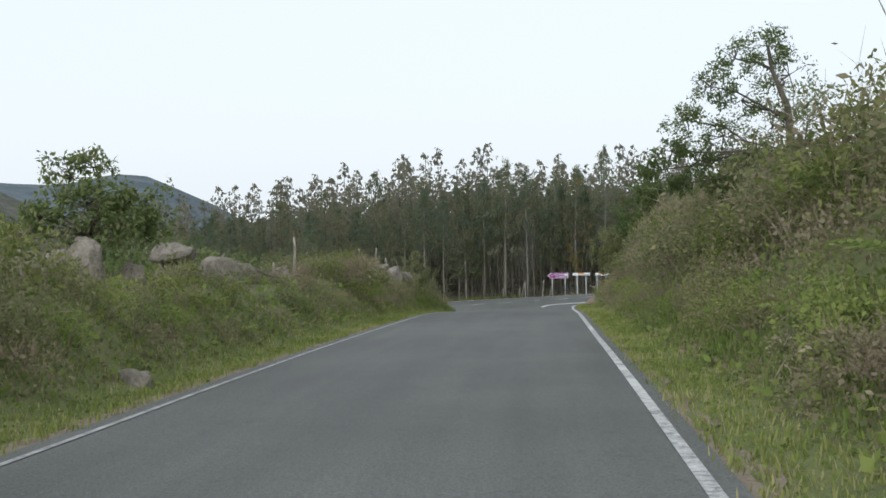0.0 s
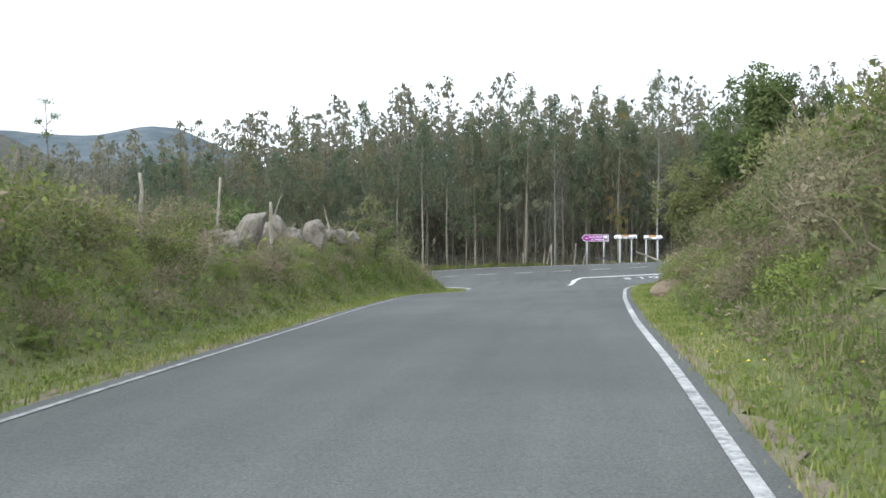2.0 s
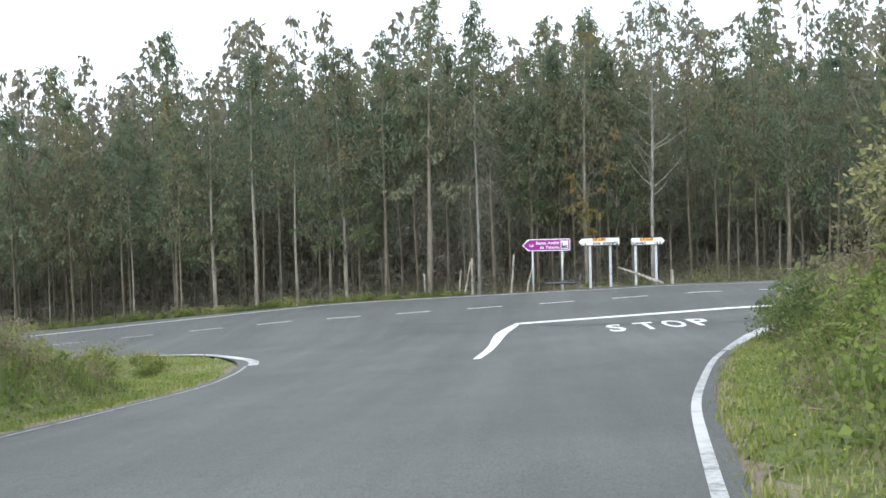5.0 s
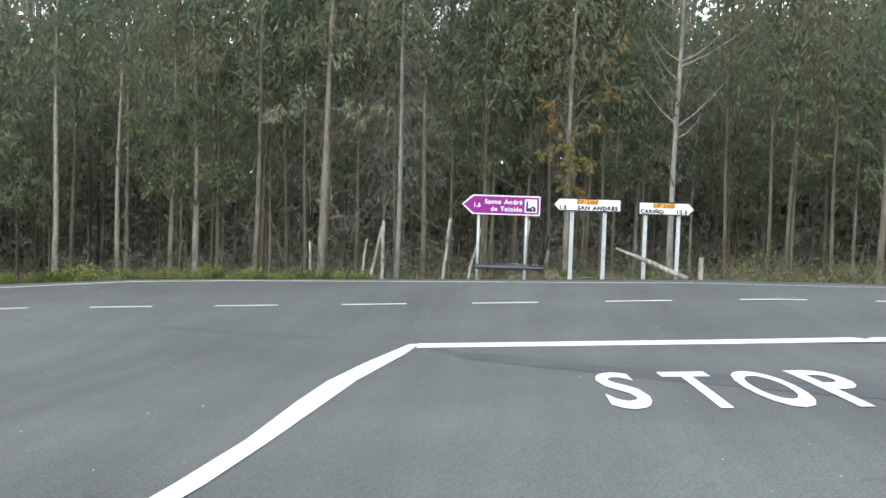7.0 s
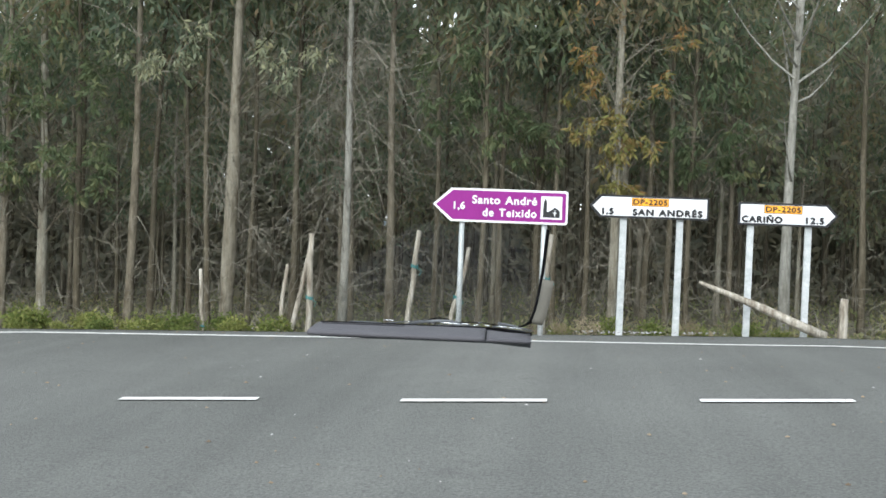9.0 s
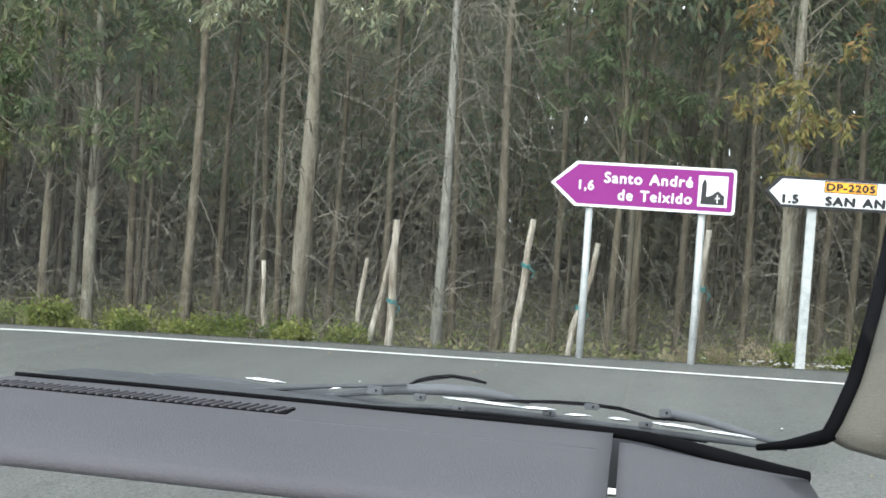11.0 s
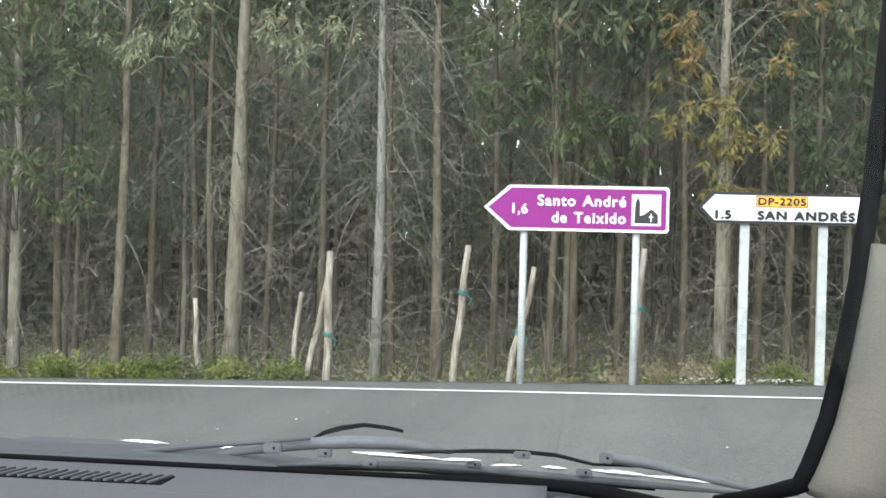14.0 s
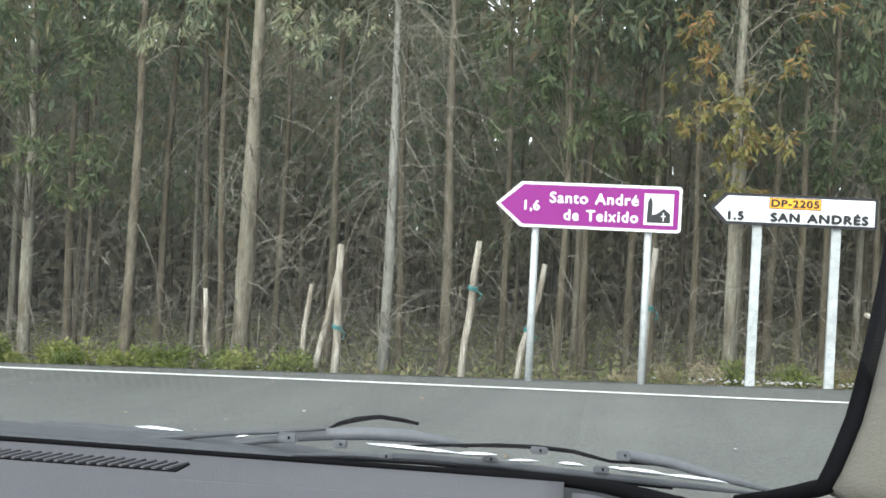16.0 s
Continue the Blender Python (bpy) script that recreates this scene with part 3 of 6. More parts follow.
sv, sf, r = [], [], random.Random(12)
xs = np.arange(-60, 40, 0.35)
for x in xs:
    for y, d in ((0.06, 0.005), (0.24, -0.012), (0.46 + r.uniform(-0.1, 0.22), -0.075)):
        sv.append((x, y, max(float(ground_z(x, y)) + 0.012, float(road_z(x, y)) + d)))
for i in range(len(xs) - 1):
    for k in (0, 1):
        sf.append((3 * i + k, 3 * i + 3 + k, 3 * i + 4 + k, 3 * i + 1 + k))
tagged(mesh_object("gravel_shoulder", sv, sf, M_SHOULDER), "grey gravelly shoulder between the road and the wood", "shoulder", kind="structure")


def ridge(name, mat, dist, crest, label):
    """A far range of hills, its crest given as (bearing, elevation) in degrees from the lane."""
    v, f = [], []
    n, m = 110, 12
    for j in range(m + 1):
        u = j / m
        for i in range(n + 1):
            az = radians(crest[0][0] + (crest[-1][0] - crest[0][0]) * i / n)
            el = np.interp(math.degrees(az), [c[0] for c in crest], [c[1] for c in crest])
            d = dist * (0.72 + 0.28 * u)
            x, y = d * math.sin(az), -75 + d * math.cos(az)
            h = 5 + dist * math.tan(radians(el))
            v.append((x, y, -25 + (h + 25) * u ** 0.75 + float(rough(x, y, dist * 0.05)) * dist * 0.003 * (0.3 + u * (1 - u) * 2.5)))
    for j in range(m):
        for i in range(n):
            a = j * (n + 1) + i
            f.append((a, a + 1, a + n + 2, a + n + 1))
    return tagged(mesh_object(name, v, f, mat, smooth=True), label, "hill", kind="structure")


ridge("backdrop_hill", M_HILL, 1700, [(-75, 2.2), (-50, 2.6), (-32, 2.3), (-27, 2.5), (-24.6, 2.25), (-23, 2.3), (-20.6, 2.75), (-19.2, 2.62), (-17.2, 1.75), (-15.5, 0.9), (-14.6, 0.3), (-12, -0.3), (-6, -0.6)], "distant mountain tinted blue-grey for haze")
ridge("backdrop_wooded_hill", M_HILL_NEAR, 420, [(-75, 4.5), (-45, 4.0), (-32, 3.3), (-27.5, 2.5), (-25, 1.3), (-22, 0.2), (-17, -0.8), (-10, -1.5)], "dark wooded hillside in the distance")


# ---- trees ----
def wavy_trunk(rng, height, r0, r1, lean, n=18):
    pts, rad = [], []
    ax, ay = rng.uniform(0, 6), rng.uniform(0, 6)
    for i in range(n + 1):
        s = i / n
        pts.append((lean[0] * s * height + 0.05 * math.sin(ax + 5 * s) * min(1, 3 * s), lean[1] * s * height + 0.05 * math.sin(ay + 4 * s) * min(1, 3 * s), s * height - 0.15 * (i == 0)))
        rad.append((r0 * (1 - s) ** 1.05 + r1) * (1.3 if i == 0 else rng.uniform(0.9, 1.1)))
    return pts, rad


def at_height(pts, z):
    for a, b in zip(pts, pts[1:]):
        if b[2] >= z:
            t = (z - a[2]) / (b[2] - a[2])
            return Vector(a).lerp(Vector(b), t)
    return Vector(pts[-1])


def eucalyptus_geo(seed, height, r0, crown_from, spread, clusters, leaves, leaf, young, dead, lean=(0, 0), sides=8, broad=1.0):
    """The pieces of a slender plantation tree as lists of corners and faces."""
    rng = random.Random(seed)
    pts, rad = wavy_trunk(rng, height, r0, 0.012, lean)
    g = {k: ([], []) for k in ("trunk", "limb_work", "crown", "fresh_foliage", "deadwood")}
    tube_geo(pts, rad, sides, *g["trunk"])
    for c in range(clusters):
        s = (c + rng.random()) / clusters
        z = crown_from + (height * 1.0 - crown_from) * s
        full = spread * min(1.0, 0.5 + 2.2 * s) * (1 - s) ** 0.75 + 0.10
        reach = full * rng.random() ** 0.55
        a = c * 2.4 + rng.uniform(-0.5, 0.5)
        start = at_height(pts, max(0.5, z - reach * 0.6))
        tip = at_height(pts, z) + Vector((math.cos(a) * reach, math.sin(a) * reach, rng.uniform(-0.25, 0.25)))
        if c % 3 == 0 and s < 0.9:
            mid = start.lerp(tip, 0.55) + Vector((0, 0, 0.12))
            tube_geo([start, mid, tip], [0.016, 0.010, 0.004], 4, *g["limb_work"])
        target = g["fresh_foliage"] if (young and rng.random() < young) else g["crown"]
        rad_c = rng.uniform(0.2, 0.42) * (0.55 + 0.6 * (1 - s))
        hang = Vector((math.cos(a) * 0.35, math.sin(a) * 0.35, -1))
        for k in range(leaves):
            q = tip + rand_dir(rng) * rad_c * rng.random() ** 0.35 * 1.15
            axis = (hang + Vector((rng.gauss(0, 0.6), rng.gauss(0, 0.6), rng.gauss(0, 0.55)))).normalized()
            side = axis.cross(rand_dir(rng)).normalized()
            ll = leaf * rng.uniform(0.65, 1.4)
            leaf_geo(q, axis, side, ll, ll * broad * rng.uniform(0.18, 0.34), *target)
    for d in range(dead):
        z = 0.4 + (crown_from + 0.8) * rng.random() ** 0.8
        a = rng.uniform(0, 2 * math.pi)
        n = Vector((math.cos(a), math.sin(a), 0))
        ln = rng.uniform(0.3, 1.25)
        p0 = at_height(pts, z)
        rise, bend, curl = rng.uniform(0.2, 1.7), rng.uniform(-1.2, 1.2), rng.uniform(0.5, 2.2)
        side = Vector((-n.y, n.x, 0)) * bend
        path = [p0 + n * ln * q + side * ln * q * q + Vector((0, 0, ln * (rise * q - curl * q * q))) + rand_dir(rng) * 0.045 * (q > 0) for q in (0.0, 0.2, 0.4, 0.6, 0.8, 1.0)]
        tube_geo(path, [0.006, 0.005, 0.004, 0.0032, 0.0025, 0.0014], 3, *g["deadwood"])
        for k in range(rng.randint(2, 5)):
            i = rng.randint(1, 4)
            q = path[i].lerp(path[i + 1], rng.random())
            e = q + (n * 0.5 + rand_dir(rng, 0.15)).normalized() * rng.uniform(0.15, 0.6)
            m = q.lerp(e, 0.5) + rand_dir(rng) * 0.07
            tube_geo([q, q.lerp(m, 0.6), m, e], [0.0034, 0.003, 0.0024, 0.0012], 3, *g["deadwood"])
    return g


TREE_MATS = {"trunk": M_BARK, "limb_work": M_BARK, "crown": M_EUC, "fresh_foliage": M_EUC_YOUNG, "deadwood": M_TWIG}


def eucalyptus(label, g, mats=TREE_MATS, group="plantation trees"):
    root = empty("eucalyptus_tree", label, "tree", group=group)
    for name in ("trunk", "limb_work", "crown", "fresh_foliage", "deadwood"):
        v, f = g[name]
        if v:
            o = mesh_object(name, v, f, mats[name], root, smooth=name == "trunk")
            if name != "trunk":
                o["kind"] = "stuff"
    return root


def gz(x, y):
    return float(ground_z(x, y))


def top_at(x):
    """How high the wood stands: lower towards the valley."""
    return float(np.interp(x, [-90, -40, -22, -16, -12, -4, 4, 10, 60], [6.6, 8.4, 10.2, 10.9, 11.1, 10.4, 9.8, 10.5, 10.5]))


LABEL_TALL = "slender eucalyptus with pale trunk and thin drooping crown"
SHAPES = ((0.062, 3.0, 1.9, 0.008), (0.072, 3.4, 2.2, -0.012), (0.052, 2.4, 1.7, 0.016), (0.064, 3.8, 2.0, 0.0), (0.048, 2.2, 1.65, -0.01), (0.068, 3.2, 2.25, 0.012), (0.056, 2.8, 2.0, -0.006), (0.076, 4.2, 2.3, 0.004))
tall = [eucalyptus(LABEL_TALL if i % 3 == 0 else "slender eucalyptus with dull brown trunk in the wood", eucalyptus_geo(10 + i, 11.0, r, cf * 1.12, sp, 92, 24, 0.205, 0.08, 6, (l, 0.006), 7, 1.25), TREE_MATS if i % 3 == 0 else dict(TREE_MATS, trunk=M_BARK_DIM_BROWN, limb_work=M_BARK_DIM_BROWN)) for i, (r, cf, sp, l) in enumerate(SHAPES)]


def stand(src, x, y, k, turn):
    t = copy_thing(src, Matrix.Identity(4))
    t.location, t.rotation_euler, t.scale = (x, y, gz(x, y)), (0, 0, turn), (k, k, k)
    return t


rng = random.Random(5)
rows = []
for row in range(16):
    y = 2.6 + row * 1.6
    x = -70 + rng.uniform(0, 1.5)
    while x < 36:
        px, py = x + rng.uniform(-0.5, 0.5), y + rng.uniform(-0.6, 0.6)
        x += rng.uniform(1.3, 2.3)
        k = top_at(px) / 11.0 * rng.choice((0.55, 0.62, 0.68, 0.72, 0.76, 0.8, 0.84, 0.88, 0.95, 1.04))
        k *= 1 + 0.02 * min(13.0, max(0.0, py - 9.0))
        if -12.6 < px < 9.4 and (py < 5.4 or (py < 8.5 and rng.random() < 0.45)):
            continue
        rows.append((px, py, k, rng.randrange(8), rng.uniform(0, 6.28)))
near_rows = [r for r in rows if r[1] < 9.6 and -30 < r[0] < 20]
far_rows = [r for r in rows if not (r[1] < 9.6 and -30 < r[0] < 20)]
for px, py, k, i, turn in near_rows:
    stand(tall[i], px, py, k, turn)
# young trees scattered over the field below the bank
for px, py, k in ((-13.5, -43, 0.3), (-17, -37, 0.36), (-12.5, -31, 0.32), (-21, -46, 0.4), (-24, -33, 0.42), (-16, -24, 0.36), (-19, -28, 0.44), (-27, -42, 0.4), (-14.5, -19, 0.34), (-30, -36, 0.45), (-22, -20, 0.42), (-26, -14, 0.48), (-33, -26, 0.5), (-38, -34, 0.5), (-18, -53, 0.34), (-23, -57, 0.36)):
    t = stand(tall[rng.randrange(8)], px, py, k, rng.uniform(0, 6.28))
    t["label"], t["group"] = "young bushy tree on the field below the lane", "young field trees"
    t.scale = (k * 1.5, k * 1.5, k)
for src in tall:
    for o in (*src.children_recursive, src):
        bpy.data.objects.remove(o)

# trees that stand out along the edge of the wood: place, thickness, foot of the crown, spread, lean, dead twigs
EDGE_TREES = (
    (-11.5, 3.0, 0.085, 2.6, 1.3, 0.0, 30), (-10.0, 3.0, 0.074, 4.6, 1.1, 0.01, 30), (-9.84, 3.6, 0.05, 4.2, 1.0, 0.0, 30), (-8.45, 2.9, 0.057, 5.0, 1.0, 0.0, 40),
    (-7.3, 3.2, 0.06, 3.6, 1.2, 0.0, 40), (-6.76, 3.4, 0.08, 3.4, 1.2, -0.02, 40), (-6.27, 3.6, 0.05, 4.4, 1.0, -0.02, 50), (-6.71, 4.6, 0.036, 4.4, 0.9, 0.007, 50),
    (-5.42, 4.4, 0.054, 4.6, 1.0, 0.029, 60), (-5.31, 3.2, 0.068, 4.2, 1.1, 0.017, 60), (-4.83, 4.6, 0.042, 4.6, 0.9, -0.02, 60), (-4.14, 3.4, 0.042, 4.6, 0.9, -0.01, 70),
    (-3.85, 4.6, 0.042, 4.8, 0.9, 0.0, 60), (-3.13, 4.6, 0.056, 4.9, 1.0, 0.017, 80), (-2.16, 4.6, 0.045, 4.8, 0.9, -0.01, 90), (-1.40, 3.6, 0.066, 5.2, 1.1, -0.004, 110),
    (-0.83, 4.6, 0.043, 4.6, 1.0, -0.015, 80), (-0.04, 3.4, 0.042, 4.3, 1.0, 0.002, 50), (0.22, 4.4, 0.05, 4.3, 1.0, -0.01, 40), (0.74, 5.0, 0.05, 4.2, 1.1, 0.02, 40),
    (1.05, 4.6, 0.04, 4.0, 1.0, -0.015, 40), (1.53, 4.6, 0.042, 4.0, 1.0, 0.005, 80), (2.47, 5.0, 0.052, 4.4, 1.1, 0.002, 40), (2.78, 4.6, 0.045, 3.6, 1.1, 0.005, 40),
    (3.12, 4.7, 0.042, 3.4, 1.2, -0.01, 40), (5.85, 5.0, 0.055, 4.2, 1.2, -0.015, 40), (6.5, 3.4, 0.048, 4.4, 1.1, 0.01, 40), (6.85, 3.0, 0.05, 4.4, 1.1, 0.006, 40),
    (7.86, 3.0, 0.048, 4.0, 1.1, -0.02, 40), (8.9, 3.0, 0.09, 3.6, 1.4, 0.0, 40))


def sprays(g, key, clumps, leaf, seed):
    """Leafy twigs low on a trunk: each clump is (x, y, z, radius, leaves) from the tree's foot."""
    rs = random.Random(seed)
    for cx, cy, cz, rr, n in clumps:
        c = Vector((cx, cy, cz))
        tube_geo([(0.0, 0, max(0.3, cz - 0.7)), (cx * 0.55, cy * 0.55, cz - 0.12), c], [0.011, 0.007, 0.003], 5, *g["limb_work"])
        for k in range(max(3, n // 16)):
            q = c + rand_dir(rs) * rr * rs.uniform(0.25, 0.95)
            tube_geo([c, c.lerp(q, 0.5) + rand_dir(rs) * 0.04, q], [0.004, 0.003, 0.0015], 3, *g["limb_work"])
            for j in range(16):
                p = q + rand_dir(rs) * rr * 0.28 * rs.random() ** 0.5
                ax = (rand_dir(rs) * 0.8 + (q - c).normalized() * 0.3 + Vector((0, 0, -0.75))).normalized()
                ll = leaf * rs.uniform(0.6, 1.35)
                leaf_geo(p, ax, ax.cross(rand_dir(rs)).normalized(), ll, ll * rs.uniform(0.17, 0.3), *g[key])


def clumps_in(n, xs, ys, zs, rr, leaves, seed):
    rs = random.Random(seed)
    return [(rs.uniform(*xs), rs.uniform(*ys), rs.uniform(*zs), rr * rs.uniform(0.7, 1.2), leaves) for _ in range(n)]


# low foliage on some of them, by the tree's place
LOW_SPRAYS = {-11.5: (18, (-1.0, 1.2), (2.0, 4.2), 41), -6.76: (30, (-1.0, 1.3), (2.0, 4.4), 42), -0.04: (12, (-0.9, 0.35), (2.9, 4.4), 43), 0.74: (12, (-0.6, 0.7), (2.6, 3.4), 44),
              3.12: (18, (-0.5, 0.9), (2.4, 4.6), 45), -7.3: (16, (-1.0, 0.9), (2.3, 4.4), 46), 6.85: (10, (-0.9, 1.0), (3.0, 4.6), 47), 8.9: (16, (-1.1, 1.1), (2.6, 4.8), 48)}
for i, (x, y, r, cf, sp, l, dead) in enumerate(EDGE_TREES):
    h = top_at(x) * rng.uniform(0.7, 0.94)
    g = eucalyptus_geo(50 + i, h, r * 0.9, cf, sp * 1.25, 70, 28, 0.17, 0.1, dead * 2 // 5, (l, 0.004), 10)
    if x in LOW_SPRAYS:
        n, xs, zs, seed = LOW_SPRAYS[x]
        sprays(g, "fresh_foliage", clumps_in(n, xs, (-1.1, 0.3), zs, 0.27, 96, seed), 0.13, seed)
    t = eucalyptus(LABEL_TALL if r > 0.056 else "thin eucalyptus with dull brown trunk and bare twigs", g, TREE_MATS if r > 0.056 else dict(TREE_MATS, trunk=M_BARK_DIM_BROWN, limb_work=M_BARK_DIM_BROWN))
    t.location = (x, y, gz(x, y))
# the thick scarred tree, its pale leaf sprays low on the trunk
g = eucalyptus_geo(71, 11.0, 0.1, 5.0, 1.5, 95, 24, 0.19, 0.1, 70, (0.03, 0.0), 14)
rs = random.Random(72)
sprays(g, "fresh_foliage", [(-0.75, -0.5, 3.98, 0.36, 128), (-1.2, -0.4, 4.05, 0.3, 96), (0.95, -0.6, 3.85, 0.36, 144), (1.3, -0.4, 4.1, 0.3, 112), (0.65, -0.5, 4.15, 0.3, 96), (-0.35, -0.4, 4.4, 0.35, 96)], 0.12, 72)
for k in range(14):
    a = rs.uniform(0, 6.28)
    z = 2.3 + rs.uniform(-0.12, 0.12)
    p = Vector((0.08 + 0.10 * math.cos(a), 0.10 * math.sin(a), z))
    tube_geo([p, p + Vector((math.cos(a) * 0.02, math.sin(a) * 0.02, -0.02)), p + Vector((0, 0, -rs.uniform(0.06, 0.2)))], [0.012, 0.016, 0.004], 5, *g["deadwood"])
t = eucalyptus("thick eucalyptus with scarred pale bark and grey-green sprays", g, dict(TREE_MATS, fresh_foliage=M_EUC_PALE))
t.location = (-3.69, 2.8, gz(-3.69, 2.8))
# the leaning pale tree with bare twisted twigs
g = eucalyptus_geo(73, 10.4, 0.052, 5.4, 1.1, 80, 22, 0.19, 0.1, 210, (0.008, 0.0), 10)
t = eucalyptus("pale thin eucalyptus bristling with bare dead twigs", g, dict(TREE_MATS, trunk=M_BARK_PALE))
t.location = (-1.92, 2.6, gz(-1.92, 2.6))
# the tree with orange young leaves behind the signs
g = eucalyptus_geo(75, 10.0, 0.066, 4.6, 1.5, 90, 24, 0.19, 0.1, 90, (0.01, 0.0), 10)
sprays(g, "fresh_foliage", clumps_in(16, (-0.65, 0.75), (-1.0, 0.1), (2.1, 3.3), 0.25, 80, 76) + clumps_in(9, (-0.7, 0.9), (-0.9, 0.2), (3.4, 4.8), 0.24, 80, 77), 0.12, 78)
t = eucalyptus("eucalyptus with orange and yellow young leaves behind signs", g, dict(TREE_MATS, fresh_foliage=M_EUC_RED))
t.location = (1.92, 3.8, gz(1.92, 3.8))
# the tall pale tree with bare forked limbs
g = eucalyptus_geo(78, 11.4, 0.062, 6.2, 1.4, 80, 22, 0.19, 0.1, 26, (0.004, 0.0), 10)
rs = random.Random(79)
for k in range(16):
    a, z = rs.uniform(0, 6.28), rs.uniform(1.8, 6.0)
    ln = rs.uniform(0.9, 1.9)
    d = Vector((math.cos(a), math.sin(a) * 0.6, rs.uniform(0.45, 1.0)))
    p = [Vector((0.02, 0, z)) + d * ln * q + Vector((0, 0, -0.12 * math.sin(3 * q))) for q in (0, 0.35, 0.7, 1.0)]
    tube_geo(p, [0.02, 0.014, 0.009, 0.003], 5, *g["limb_work"])
    for j in range(5):
        q = p[1].lerp(p[3], rs.random())
        tube_geo([q, q + rand_dir(rs, 0.6) * rs.uniform(0.2, 0.5)], [0.005, 0.0015], 3, *g["deadwood"])
t = eucalyptus("tall pale eucalyptus with bare forked limbs", g, dict(TREE_MATS, trunk=M_BARK_PALE, limb_work=M_BARK_PALE))
t.location = (4.13, 2.25, gz(4.13, 2.25))

# the rest of the wood, further in and further along
base = [eucalyptus_geo(90 + i, 11.0, 0.06, 3.4 + 0.4 * i, 1.75, 56, 5, 0.33, 0, 6, (0.004 * i, 0), 4, 2.0) for i in range(4)]
for name, mat, label in (("trunk", M_BARK_DIM_BROWN, "many slender trunks deep in the eucalyptus wood"), ("crown", M_EUC_HAZED, "drooping grey-green foliage of the deeper wood, paled for haze")):
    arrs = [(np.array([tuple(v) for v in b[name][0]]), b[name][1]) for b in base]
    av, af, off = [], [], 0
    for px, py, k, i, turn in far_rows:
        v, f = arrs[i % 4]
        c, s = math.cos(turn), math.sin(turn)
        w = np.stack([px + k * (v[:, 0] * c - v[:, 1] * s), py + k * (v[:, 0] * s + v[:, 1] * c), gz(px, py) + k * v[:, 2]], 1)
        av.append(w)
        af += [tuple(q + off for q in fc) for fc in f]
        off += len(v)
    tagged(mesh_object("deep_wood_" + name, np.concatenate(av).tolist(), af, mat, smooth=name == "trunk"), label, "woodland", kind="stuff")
fv, ff = [], []
rng = random.Random(8)
for i in range(17000):
    x, y = rng.uniform(-110, 60), rng.uniform(24, 33)
    z = gz(x, y) + rng.random() ** 1.25 * top_at(x) * 0.92
    s = rng.uniform(0.8, 1.4)
    for k in range(3):
        q = Vector((x, y, z)) + rand_dir(rng) * 0.5
        leaf_geo(q, (Vector((0, 0, -1)) + rand_dir(rng) * 0.7).normalized(), rand_dir(rng), s, s * 0.6, fv, ff)
for i in range(9000):
    x, y = rng.uniform(-60, 34), rng.uniform(11, 22)
    z = gz(x, y) + 3.4 * rng.random() ** 1.2
    s = rng.uniform(0.2, 0.4)
    for k in range(4):
        q = Vector((x, y, z)) + rand_dir(rng) * 0.45
        leaf_geo(q, (Vector((0, 0, -0.6)) + rand_dir(rng)).normalized(), rand_dir(rng), s, s * 0.4, fv, ff)
tagged(mesh_object("deep_wood_thicket", fv, ff, M_EUC_HAZED), "dense grey-green thicket at the wood's back, paled for haze", "woodland", kind="stuff")


# ---- direction signs ----
def arrow_outline(x0, x1, z0, z1, tip, left=True, r=0.03):
    """An arrow plate: its point, then the square end with rounded corners."""
    zc = (z0 + z1) / 2
    pts = [(x0, zc), (x0 + tip, z1)]
    for cx, cz, a0 in ((x1 - r, z1 - r, 90), (x1 - r, z0 + r, 0)):
        for k in range(5):
            a = radians(a0 - 22.5 * k)
            pts.append((cx + r * math.cos(a), cz + r * math.sin(a)))
    pts.append((x0 + tip, z0))
    if not left:
        pts = [(x0 + x1 - x, z) for x, z in reversed(pts)]
    return pts


def inset(x0, x1, z0, z1, tip, d, left=True, r=0.02):
    k = d * 1.5
    if left:
        return arrow_outline(x0 + k, x1 - d, z0 + d, z1 - d, tip - d * 0.6, True, r)
    return arrow_outline(x0 + d, x1 - k, z0 + d, z1 - d, tip - d * 0.6, False, r)


def post(parent, x, y, top, foot, kind):
    if kind == "round":
        v, f = [], []
        tube_geo([(x, y, foot), (x, y, top)], [0.032, 0.032], 14, v, f)
        mesh_object("post", v, f, M_GALV, parent, smooth=True)
    else:
        part("post", box_bm(0.08, 0.04, top - foot, 0.006, (x, y, (top + foot) / 2)), M_GALV, parent)


def clamp(parent, x, y, z):
    part("clamp", box_bm(0.11, 0.03, 0.03, 0.004, (x, y, z)), M_GALV, parent)


# purple sign
s = empty("direction_sign", "purple arrow sign with white border on two round posts", "road sign", pose(0, 0, 0), "direction signs")
L0, R0, B0, T0 = -0.375, 1.197, 1.345, 1.735
part("board", outline_bm(arrow_outline(L0, R0, B0, T0, 0.215), 0.03), M_WHITE, s, "white-edged aluminium plate").location = (0, -0.065, 0)
part("panel", outline_bm(inset(L0, R0, B0, T0, 0.215, 0.024), 0.002), M_PURPLE, s, "purple reflective face").location = (0, -0.067, 0)
for x in (-0.03, 0.93):
    post(s, x, 0.0, 1.68, gz(x, 0) - 0.2, "round")
    clamp(s, x, -0.02, 1.42)
    clamp(s, x, -0.02, 1.65)
Y = -0.0685
text_mesh("letter", "Santo André", 0.128, M_WHITE, s, 0.09, 1.563, Y, 0.745, 0.0042, gap=1.12)
text_mesh("letter", "de Teixido", 0.128, M_WHITE, s, 0.215, 1.419, Y, 0.62, 0.0042, gap=1.16)
